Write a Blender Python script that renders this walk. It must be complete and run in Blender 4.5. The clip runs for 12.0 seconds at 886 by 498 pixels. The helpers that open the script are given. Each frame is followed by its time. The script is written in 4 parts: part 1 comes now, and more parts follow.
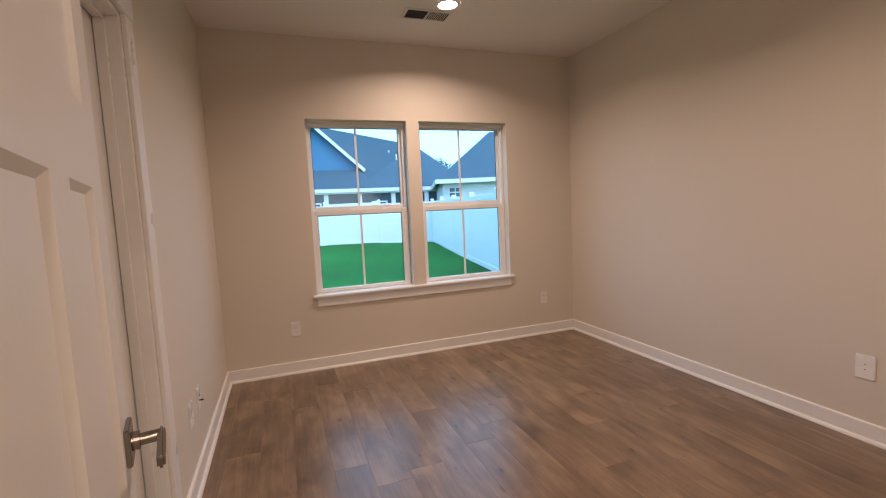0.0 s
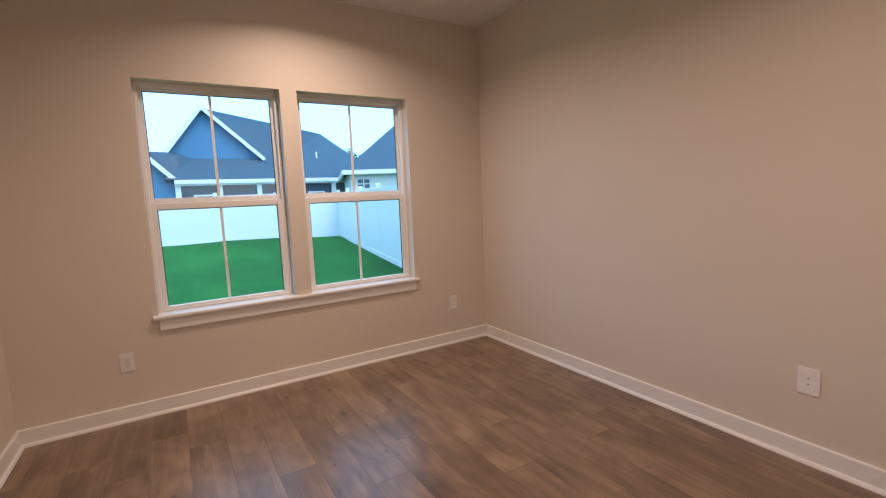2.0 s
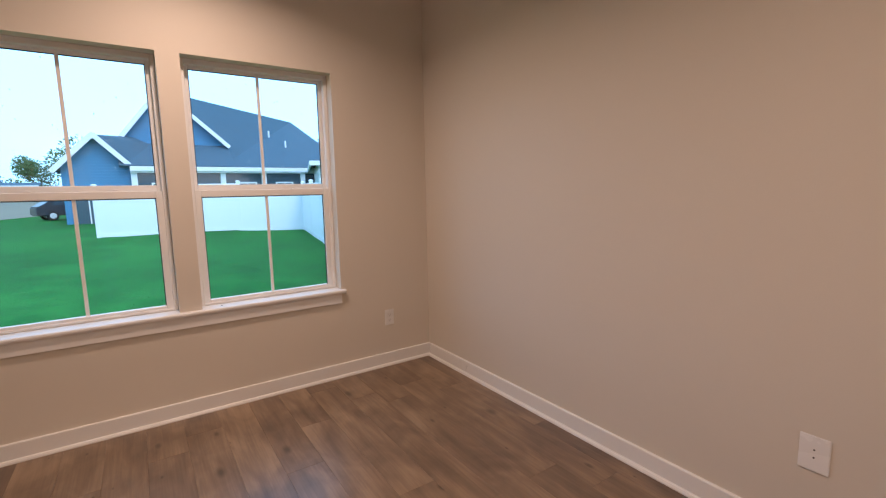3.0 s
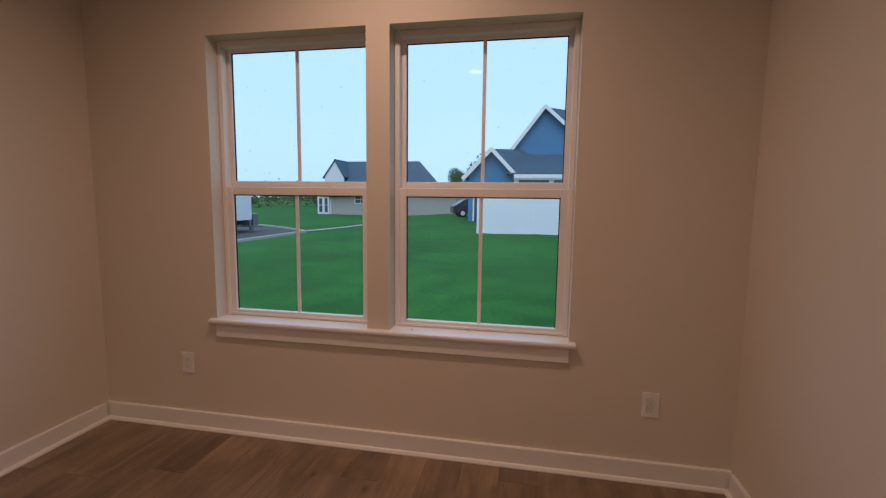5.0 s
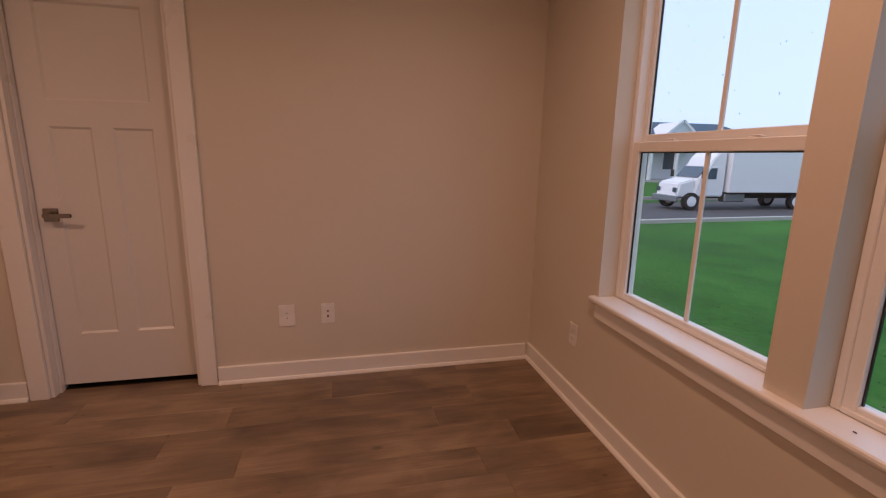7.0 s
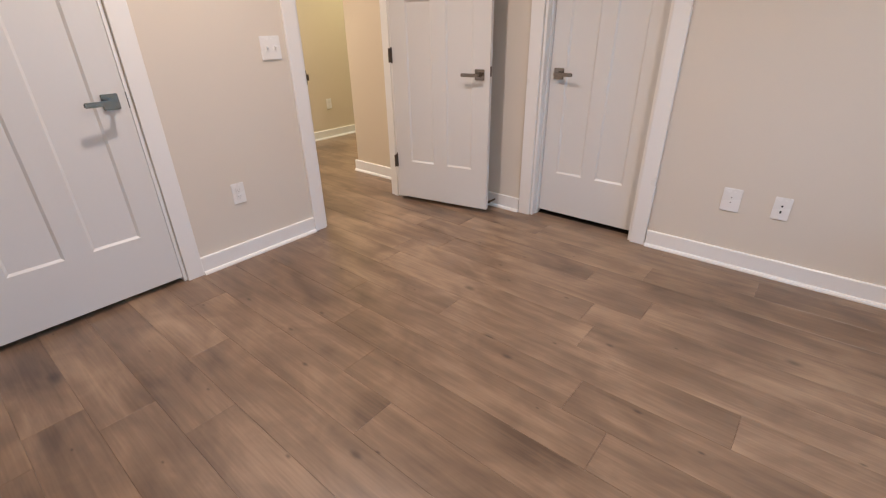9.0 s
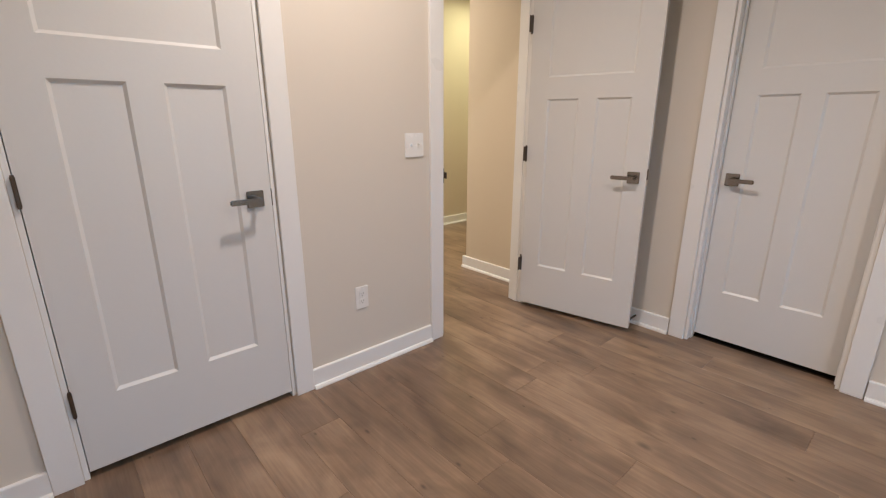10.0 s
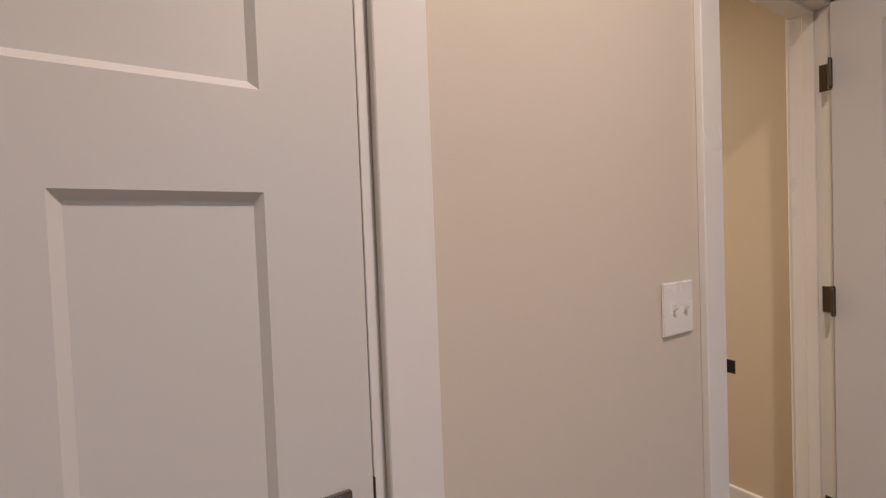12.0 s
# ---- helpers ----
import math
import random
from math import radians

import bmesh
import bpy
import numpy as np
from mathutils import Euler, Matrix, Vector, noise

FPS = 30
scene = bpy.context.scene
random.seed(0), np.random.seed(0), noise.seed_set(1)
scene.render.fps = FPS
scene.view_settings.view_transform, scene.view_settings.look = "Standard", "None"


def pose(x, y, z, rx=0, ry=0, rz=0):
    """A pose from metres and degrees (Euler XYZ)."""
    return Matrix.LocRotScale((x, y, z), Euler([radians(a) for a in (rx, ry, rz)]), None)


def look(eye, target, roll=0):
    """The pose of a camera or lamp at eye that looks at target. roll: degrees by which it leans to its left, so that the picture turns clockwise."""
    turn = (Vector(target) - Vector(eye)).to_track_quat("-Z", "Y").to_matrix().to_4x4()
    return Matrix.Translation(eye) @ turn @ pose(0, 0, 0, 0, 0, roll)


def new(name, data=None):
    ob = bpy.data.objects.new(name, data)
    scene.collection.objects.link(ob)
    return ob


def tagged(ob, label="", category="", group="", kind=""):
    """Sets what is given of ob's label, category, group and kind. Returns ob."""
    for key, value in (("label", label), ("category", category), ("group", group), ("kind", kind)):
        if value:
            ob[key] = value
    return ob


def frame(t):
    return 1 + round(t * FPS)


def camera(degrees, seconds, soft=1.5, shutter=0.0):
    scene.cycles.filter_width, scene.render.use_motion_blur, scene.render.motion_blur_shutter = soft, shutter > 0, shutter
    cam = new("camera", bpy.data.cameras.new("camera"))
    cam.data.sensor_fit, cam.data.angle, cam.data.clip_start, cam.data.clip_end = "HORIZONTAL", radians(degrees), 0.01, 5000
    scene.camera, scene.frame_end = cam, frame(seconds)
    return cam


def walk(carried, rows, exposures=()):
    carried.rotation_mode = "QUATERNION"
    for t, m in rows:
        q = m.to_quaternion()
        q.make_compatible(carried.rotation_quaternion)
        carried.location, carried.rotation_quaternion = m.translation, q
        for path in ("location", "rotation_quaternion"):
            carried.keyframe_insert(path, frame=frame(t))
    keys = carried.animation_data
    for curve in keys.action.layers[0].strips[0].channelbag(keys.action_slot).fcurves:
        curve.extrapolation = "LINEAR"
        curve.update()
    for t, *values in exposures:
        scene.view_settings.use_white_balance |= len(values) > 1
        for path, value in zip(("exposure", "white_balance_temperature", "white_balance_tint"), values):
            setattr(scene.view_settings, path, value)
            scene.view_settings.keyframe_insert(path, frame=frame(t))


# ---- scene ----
cam = camera(89.2, 12.0, 1.2)
PATH = [
    (0, (0.47, -0.223, 1.318), (1.148, 1.649, 1.135), -2.7),
    (0.5, (0.468, -0.197, 1.313), (1.243, 1.636, 1.108), -2.4),
    (1, (0.541, -0.122, 1.293), (1.36, 1.685, 1.046), -2.3),
    (1.5, (0.627, 0.089, 1.304), (1.455, 1.894, 1.068), -2.2),
    (2, (0.852, 0.331, 1.306), (1.876, 2.034, 1.072), -2.5),
    (2.5, (1.116, 0.543, 1.313), (2.404, 2.051, 1.054), -3.7),
    (3, (1.429, 0.684, 1.315), (2.539, 2.327, 1.052), -1.1),
    (5, (2.358, 1.553, 1.287), (1.988, 3.506, 1.065), 0.7),
    (5.5, (2.461, 1.819, 1.292), (1.651, 3.634, 1.068), -0.5),
    (6, (2.572, 2.041, 1.29), (1.184, 3.459, 1.035), 0.2),
    (6.5, (2.533, 2.313, 1.28), (0.845, 3.34, 0.976), 4.0),
    (7, (2.522, 2.488, 1.264), (0.613, 2.926, 0.86), 1.0),
    (7.5, (2.582, 2.661, 1.254), (0.716, 2.298, 0.631), 0.5),
    (9.5, (2.709, 2.195, 1.225), (1.383, 0.939, 0.411), -0.1),
    (10, (2.687, 1.85, 1.254), (1.407, 0.416, 0.701), -0.0),
    (10.5, (2.632, 1.507, 1.319), (1.488, -0.103, 1.004), -1.3),
    (11, (2.571, 1.152, 1.347), (1.469, -0.494, 1.068), -2.2),
    (11.5, (2.389, 0.844, 1.335), (1.308, -0.835, 1.223), -2.2),
    (12, (2.225, 0.579, 1.312), (1.154, -1.11, 1.257), -2.2),
]
walk(cam, [(t, look(eye, target, roll)) for t, eye, target, roll in PATH],
     [(0.0, -0.30, 5900, 18), (2.5, -0.38, 5900, 20), (3.2, -0.42, 6000, 21), (4.8, -1.25, 6650, 29), (5.2, -1.44, 6850, 32), (5.5, -1.85, 7200, 37),
      (6.5, -1.48, 7800, 44), (7.0, -1.12, 7900, 46), (7.5, -0.18, 7050, 36), (8.5, 0.24, 5500, 18), (9.5, 0.30, 4950, 6), (10.0, 0.11, 5000, 6),
      (10.5, -0.13, 5080, 8), (11.5, -0.37, 5250, 12), (12.0, -0.40, 5300, 12)])

# ---- world, lights ----
world = bpy.data.worlds.new("sky")
scene.world = world
world.use_nodes = True
wn = world.node_tree
sky = wn.nodes.new("ShaderNodeTexSky")
sky.sky_type, sky.sun_disc = "NISHITA", False
sky.sun_elevation, sky.sun_rotation = radians(14), radians(165)
sky.air_density, sky.dust_density = 1.2, 2.5
cloud = wn.nodes.new("ShaderNodeMix")        # a veil of even overcast before the clear sky
cloud.data_type = "RGBA"
cloud.inputs[0].default_value = 0.72
cloud.inputs[7].default_value = (10.9, 20.7, 28.8, 1)
wn.links.new(sky.outputs[0], cloud.inputs[6])
wn.links.new(cloud.outputs[2], wn.nodes["Background"].inputs[0])
wn.nodes["Background"].inputs[1].default_value = 0.15
sun = new("sun", bpy.data.lights.new("sun", "SUN"))
sun.data.energy, sun.data.angle, sun.data.color = 2.7, radians(25), (1.0, 0.97, 0.93)
sun.matrix_world = look((0, 0, 28), (-5, 17, 0))

RW, RD, RH = 3.280, 3.645, 2.738          # the room: width, depth, height
LAMP = (1.0, 0.71, 0.49)


def downlight(x, y, z, watts, colour=LAMP):
    lamp = new("downlight_glow", bpy.data.lights.new("downlight_glow", "AREA"))
    lamp.data.shape, lamp.data.size, lamp.data.energy, lamp.data.color = "DISK", 0.13, watts, colour
    lamp.data.spread = radians(150)
    lamp.matrix_world = look((x, y, z - 0.012), (x, y + 0.0001, 0))


downlight(1.70, 2.84, RH, 28)
downlight(1.71, 0.75, RH, 28)
downlight(0.72, -1.60, RH, 32, (1.0, 0.75, 0.50))
downlight(-1.30, -1.60, RH, 17, (1.0, 0.82, 0.38))

# ---- materials ----


def mat(name, colour, rough=0.5, metal=0.0, var=0.06, scale=6.0, fine=120.0, bump=0.05, spec=0.5):
    """Base colour with two scales of variation and a fine relief."""
    m = bpy.data.materials.new(name)
    m.use_nodes = True
    n, l = m.node_tree.nodes, m.node_tree.links
    b = n["Principled BSDF"]
    tc = n.new("ShaderNodeTexCoord")
    big, small = n.new("ShaderNodeTexNoise"), n.new("ShaderNodeTexNoise")
    big.inputs["Scale"].default_value, small.inputs["Scale"].default_value = scale, fine
    big.inputs["Detail"].default_value = 4
    l.new(tc.outputs["Object"], big.inputs["Vector"])
    l.new(tc.outputs["Object"], small.inputs["Vector"])
    mix = n.new("ShaderNodeMix")
    mix.data_type = "RGBA"
    mix.inputs[6].default_value = (*[c * (1 - var) for c in colour], 1)
    mix.inputs[7].default_value = (*[min(1, c * (1 + var)) for c in colour], 1)
    add = n.new("ShaderNodeMath")
    add.operation = "MULTIPLY_ADD"
    add.inputs[1].default_value = 0.35
    l.new(small.outputs[0], add.inputs[0])
    sc = n.new("ShaderNodeMath")
    sc.operation = "MULTIPLY"
    sc.inputs[1].default_value = 0.65
    l.new(big.outputs[0], sc.inputs[0])
    l.new(sc.outputs[0], add.inputs[2])
    l.new(add.outputs[0], mix.inputs[0])
    l.new(mix.outputs[2], b.inputs["Base Color"])
    rr = n.new("ShaderNodeMapRange")
    rr.inputs[3].default_value, rr.inputs[4].default_value = max(0, rough - 0.08), min(1, rough + 0.08)
    l.new(big.outputs[0], rr.inputs[0])
    l.new(rr.outputs[0], b.inputs["Roughness"])
    b.inputs["Metallic"].default_value = metal
    b.inputs["Specular IOR Level"].default_value = spec
    if bump:
        bp = n.new("ShaderNodeBump")
        bp.inputs["Strength"].default_value, bp.inputs["Distance"].default_value = bump, 0.002
        l.new(small.outputs[0], bp.inputs["Height"])
        l.new(bp.outputs[0], b.inputs["Normal"])
    return m


def wood_floor():
    """Grey-brown oak-look vinyl plank: grain along y, knots, a tone of its own for each plank."""
    m = bpy.data.materials.new("oak_vinyl_plank")
    m.use_nodes = True
    n, l = m.node_tree.nodes, m.node_tree.links
    b = n["Principled BSDF"]
    tc, info = n.new("ShaderNodeTexCoord"), n.new("ShaderNodeObjectInfo")
    off = n.new("ShaderNodeVectorMath")
    off.operation = "MULTIPLY_ADD"
    off.inputs[1].default_value = (1, 1, 1)
    sh = n.new("ShaderNodeMath")
    sh.operation = "MULTIPLY"
    sh.inputs[1].default_value = 57.0
    l.new(info.outputs["Random"], sh.inputs[0])
    cmb = n.new("ShaderNodeCombineXYZ")
    l.new(sh.outputs[0], cmb.inputs[0])
    l.new(sh.outputs[0], cmb.inputs[1])
    l.new(tc.outputs["Object"], off.inputs[0])
    l.new(cmb.outputs[0], off.inputs[2])

    def stretched(sx, sy, scale, detail, distort=0.0):
        mp = n.new("ShaderNodeMapping")
        mp.inputs["Scale"].default_value = (sx, sy, 1)
        mp.inputs["Location"].default_value = (0.21, 0.43, 0.37)
        l.new(off.outputs[0], mp.inputs[0])
        t = n.new("ShaderNodeTexNoise")
        t.inputs["Scale"].default_value, t.inputs["Detail"].default_value = scale, detail
        t.inputs["Distortion"].default_value = distort
        l.new(mp.outputs[0], t.inputs["Vector"])
        return t
    soft_grain = stretched(9.0, 0.9, 2.2, 5.0, 0.3)
    fine_grain = stretched(60.0, 2.2, 2.0, 3.0, 0.2)
    cloud = stretched(3.0, 1.5, 1.9, 4, 0.6)
    knots = n.new("ShaderNodeTexVoronoi")
    knots.voronoi_dimensions = "2D"
    km = n.new("ShaderNodeMapping")
    km.inputs["Scale"].default_value = (3.6, 1.7, 1)
    l.new(off.outputs[0], km.inputs[0])
    l.new(km.outputs[0], knots.inputs["Vector"])
    knots.inputs["Scale"].default_value = 1.0
    ramp = n.new("ShaderNodeValToRGB")
    e = ramp.color_ramp.elements
    e[0].position, e[0].color = 0.32, (0.092, 0.060, 0.039, 1)
    e[1].position, e[1].color = 0.69, (0.345, 0.240, 0.151, 1)
    e.new(0.5).color = (0.194, 0.130, 0.082, 1)
    s1 = n.new("ShaderNodeMath")
    s1.operation = "MULTIPLY_ADD"
    s1.inputs[1].default_value = 0.16
    s2 = n.new("ShaderNodeMath")
    s2.operation = "MULTIPLY"
    s2.inputs[1].default_value = 0.84
    both = n.new("ShaderNodeMix")
    both.inputs[0].default_value = 0.35
    l.new(cloud.outputs[0], both.inputs[2])
    l.new(soft_grain.outputs[0], both.inputs[3])
    l.new(both.outputs[0], s2.inputs[0])
    l.new(fine_grain.outputs[0], s1.inputs[0])
    l.new(s2.outputs[0], s1.inputs[2])
    tone = n.new("ShaderNodeMapRange")
    tone.inputs[3].default_value, tone.inputs[4].default_value = -0.038, 0.038
    l.new(info.outputs["Random"], tone.inputs[0])
    s3 = n.new("ShaderNodeMath")
    s3.operation = "ADD"
    l.new(s1.outputs[0], s3.inputs[0])
    l.new(tone.outputs[0], s3.inputs[1])
    kr = n.new("ShaderNodeMapRange")
    kr.interpolation_type = "SMOOTHSTEP"
    kr.inputs[1].default_value, kr.inputs[2].default_value = 0.008, 0.085
    kr.inputs[3].default_value, kr.inputs[4].default_value = 0.46, 1.0
    kv, ks = n.new("ShaderNodeSeparateColor"), n.new("ShaderNodeMapRange")
    l.new(knots.outputs["Color"], kv.inputs[0])
    l.new(kv.outputs[0], ks.inputs[0])
    ks.inputs[3].default_value, ks.inputs[4].default_value = 0.7, 5.0
    kd = n.new("ShaderNodeMath")
    kd.operation = "MULTIPLY"
    l.new(knots.outputs["Distance"], kd.inputs[0])
    l.new(ks.outputs[0], kd.inputs[1])
    l.new(kd.outputs[0], kr.inputs[0])
    l.new(s3.outputs[0], ramp.inputs[0])
    mul = n.new("ShaderNodeMix")
    mul.data_type, mul.blend_type = "RGBA", "MULTIPLY"
    mul.inputs[0].default_value = 1.0
    l.new(ramp.outputs[0], mul.inputs[6])
    l.new(kr.outputs[0], mul.inputs[7])
    l.new(mul.outputs[2], b.inputs["Base Color"])
    b.inputs["Roughness"].default_value = 0.30
    b.inputs["Specular IOR Level"].default_value = 0.62
    b.inputs["IOR"].default_value = 1.5
    bp = n.new("ShaderNodeBump")
    bp.inputs["Strength"].default_value, bp.inputs["Distance"].default_value = 0.15, 0.0005
    l.new(soft_grain.outputs[0], bp.inputs["Height"])
    l.new(bp.outputs[0], b.inputs["Normal"])
    return m


def siding(name, colour, step=0.15):
    """Lap siding: a sawtooth relief by height and a thin dark lap line."""
    m = mat(name, colour, 0.6, var=0.05, scale=0.8, fine=30, bump=0)
    n, l = m.node_tree.nodes, m.node_tree.links
    b = n["Principled BSDF"]
    tc, sep = n.new("ShaderNodeTexCoord"), n.new("ShaderNodeSeparateXYZ")
    l.new(tc.outputs["Object"], sep.inputs[0])
    fr = n.new("ShaderNodeMath")
    fr.operation = "FRACT"
    dv = n.new("ShaderNodeMath")
    dv.operation = "DIVIDE"
    dv.inputs[1].default_value = step
    l.new(sep.outputs[2], dv.inputs[0])
    l.new(dv.outputs[0], fr.inputs[0])
    bp = n.new("ShaderNodeBump")
    bp.inputs["Strength"].default_value, bp.inputs["Distance"].default_value = 0.8, 0.02
    l.new(fr.outputs[0], bp.inputs["Height"])
    l.new(bp.outputs[0], b.inputs["Normal"])
    return m


def lawn():
    """Mown grass: broad light and dark drifts, tufts and a fine speckle."""
    m = bpy.data.materials.new("lawn_ground")
    m.use_nodes = True
    n, l = m.node_tree.nodes, m.node_tree.links
    b = n["Principled BSDF"]
    b.inputs["Roughness"].default_value = 0.95
    b.inputs["Specular IOR Level"].default_value = 0.15
    tc = n.new("ShaderNodeTexCoord")
    total = None
    for sc_, weight, det in ((0.18, 0.40, 3), (1.6, 0.30, 4), (16.0, 0.30, 3)):
        t = n.new("ShaderNodeTexNoise")
        t.inputs["Scale"].default_value, t.inputs["Detail"].default_value = sc_, det
        l.new(tc.outputs["Object"], t.inputs["Vector"])
        a = n.new("ShaderNodeMath")
        a.operation = "MULTIPLY_ADD"
        a.inputs[1].default_value = weight
        l.new(t.outputs[0], a.inputs[0])
        if total is None:
            a.inputs[2].default_value = 0.0
        else:
            l.new(total.outputs[0], a.inputs[2])
        total = a
    ramp = n.new("ShaderNodeValToRGB")
    e = ramp.color_ramp.elements
    e[0].position, e[0].color = 0.36, (0.005, 0.068, 0.012, 1)
    e[1].position, e[1].color = 0.64, (0.024, 0.190, 0.030, 1)
    e.new(0.5).color = (0.011, 0.122, 0.019, 1)
    l.new(total.outputs[0], ramp.inputs[0])
    l.new(ramp.outputs[0], b.inputs["Base Color"])
    bp = n.new("ShaderNodeBump")
    bp.inputs["Strength"].default_value, bp.inputs["Distance"].default_value = 0.6, 0.03
    l.new(t.outputs[0], bp.inputs["Height"])
    l.new(bp.outputs[0], b.inputs["Normal"])
    return m


def rain_spot():
    m = bpy.data.materials.new("rain_spot")
    m.use_nodes = True
    n, l = m.node_tree.nodes, m.node_tree.links
    out = n["Material Output"]
    n.remove(n["Principled BSDF"])
    tr, tl, mx = n.new("ShaderNodeBsdfTransparent"), n.new("ShaderNodeBsdfTranslucent"), n.new("ShaderNodeMixShader")
    tl.inputs[0].default_value = (0.9, 0.93, 0.95, 1)
    mx.inputs[0].default_value = 0.42
    l.new(tr.outputs[0], mx.inputs[1])
    l.new(tl.outputs[0], mx.inputs[2])
    l.new(mx.outputs[0], out.inputs[0])
    return m


def clear_glass():
    m = bpy.data.materials.new("window_glass")
    m.use_nodes = True
    n, l = m.node_tree.nodes, m.node_tree.links
    out = n["Material Output"]
    n.remove(n["Principled BSDF"])
    tr, gl, mx = n.new("ShaderNodeBsdfTransparent"), n.new("ShaderNodeBsdfGlossy"), n.new("ShaderNodeMixShader")
    lw, pw, fr = n.new("ShaderNodeLayerWeight"), n.new("ShaderNodeMath"), n.new("ShaderNodeMath")
    lw.inputs[0].default_value = 0.5
    pw.operation, fr.operation = "POWER", "MULTIPLY_ADD"
    pw.inputs[1].default_value = 4.0
    fr.inputs[1].default_value, fr.inputs[2].default_value = 0.55, 0.022
    l.new(lw.outputs["Facing"], pw.inputs[0])
    l.new(pw.outputs[0], fr.inputs[0])
    tr.inputs[0].default_value = (0.93, 0.96, 0.97, 1)
    gl.inputs["Roughness"].default_value = 0.0
    l.new(fr.outputs[0], mx.inputs[0])
    l.new(tr.outputs[0], mx.inputs[1])
    l.new(gl.outputs[0], mx.inputs[2])
    l.new(mx.outputs[0], out.inputs[0])
    return m


def glowing(name, colour, power):
    m = bpy.data.materials.new(name)
    m.use_nodes = True
    b = m.node_tree.nodes["Principled BSDF"]
    b.inputs["Emission Color"].default_value = (*colour, 1)
    b.inputs["Emission Strength"].default_value = power
    return m


WALL = mat("beige_wall_paint", (0.662, 0.607, 0.522), 0.55, var=0.02, scale=1.5, fine=260, bump=0.12, spec=0.35)
# The room's wall paint with the hall lamps' yellow cast mixed into the colour.
HALLWALL = mat("wall_paint_lamp_warmed", (0.64, 0.56, 0.43), 0.55, var=0.02, scale=1.5, fine=260, bump=0.12, spec=0.35)
CEIL = mat("ceiling_paint", (0.74, 0.71, 0.66), 0.8, var=0.03, scale=3, fine=180, bump=0.35)
TRIM = mat("white_trim_paint", (0.79, 0.78, 0.76), 0.30, var=0.02, scale=3, fine=90, bump=0.05)
DOORP = mat("white_door_paint", (0.68, 0.67, 0.65), 0.33, var=0.02, scale=2.5, fine=70, bump=0.10)
VINYL = mat("white_vinyl", (0.80, 0.79, 0.77), 0.35, var=0.02, scale=4, fine=60, bump=0.02)
PLATE = mat("white_plastic", (0.80, 0.79, 0.77), 0.28, var=0.01, bump=0)
DARK = mat("dark_slot", (0.02, 0.02, 0.02), 0.6, bump=0)
NICKEL = mat("brushed_nickel", (0.31, 0.285, 0.26), 0.24, metal=1.0, var=0.08, scale=20, fine=300, bump=0.03)
HINGE = mat("satin_hinge_metal", (0.13, 0.105, 0.085), 0.38, metal=1.0, var=0.1, scale=30, fine=200, bump=0.03)
SLOT = mat("grey_slot", (0.22, 0.21, 0.20), 0.6, bump=0)
GASKET = mat("black_gasket", (0.015, 0.015, 0.017), 0.5, bump=0)
OAK = wood_floor()
SUBFLOOR = mat("dark_joint", (0.03, 0.022, 0.017), 0.8, bump=0)
GLASS = clear_glass()
GLOW = glowing("lamp_diffuser", (1.0, 0.86, 0.70), 14.0)
VENT = mat("vent_metal", (0.72, 0.70, 0.67), 0.4, var=0.03, bump=0)
GRASS = lawn()
BLADE = mat("grass_blade", (0.014, 0.145, 0.022), 0.95, var=0.6, scale=0.6, fine=20, bump=0, spec=0.1)
ASPHALT = mat("asphalt", (0.06, 0.06, 0.062), 0.9, var=0.15, scale=0.7, fine=40, bump=0.3)
CONCRETE = mat("concrete", (0.42, 0.40, 0.37), 0.9, var=0.12, scale=0.8, fine=30, bump=0.2)
FENCE = mat("white_vinyl_fence", (0.80, 0.82, 0.84), 0.4, var=0.03, scale=0.7, fine=20, bump=0)
BLUE = siding("blue_lap_siding", (0.062, 0.222, 0.395))
BEIGE = siding("beige_lap_siding", (0.42, 0.40, 0.36))
WHITES = siding("white_lap_siding", (0.74, 0.76, 0.78))
SHINGLE = mat("charcoal_shingle", (0.046, 0.098, 0.138), 0.9, var=0.22, scale=1.2, fine=14, bump=0.5)
OUTTRIM = mat("white_exterior_trim", (0.78, 0.79, 0.80), 0.5, var=0.03, bump=0)
PANE = mat("house_pane", (0.06, 0.10, 0.13), 0.08, var=0.05, bump=0)
LEAF = mat("tree_leaf", (0.090, 0.170, 0.060), 0.8, var=0.35, scale=1.0, fine=10, bump=0)
BARK = mat("tree_bark", (0.09, 0.07, 0.055), 0.9, var=0.3, scale=4, fine=30, bump=0.4)
TRUCKW = mat("white_truck_paint", (0.76, 0.77, 0.78), 0.35, var=0.03, bump=0)
RUBBER = mat("tyre_rubber", (0.02, 0.02, 0.02), 0.8, var=0.1, bump=0)
STEEL = mat("grey_steel", (0.30, 0.31, 0.32), 0.4, metal=0.8, var=0.1, bump=0)
CARP = mat("dark_car_paint", (0.045, 0.055, 0.065), 0.25, var=0.05, bump=0)

# ---- mesh helpers ----


def bx(bm, x0, x1, y0, y1, z0, z1, bevel=0.0, seg=1):
    """A box, with its edges rounded off where bevel is given."""
    r = bmesh.ops.create_cube(bm, size=1, matrix=Matrix.Translation(((x0 + x1) / 2, (y0 + y1) / 2, (z0 + z1) / 2))
                              @ Matrix.Diagonal((abs(x1 - x0), abs(y1 - y0), abs(z1 - z0), 1)))
    if bevel:
        vs = set(r["verts"])
        es = [e for e in bm.edges if e.verts[0] in vs and e.verts[1] in vs]
        bmesh.ops.bevel(bm, geom=es, offset=bevel, segments=seg, affect="EDGES", clamp_overlap=True)
    return bm


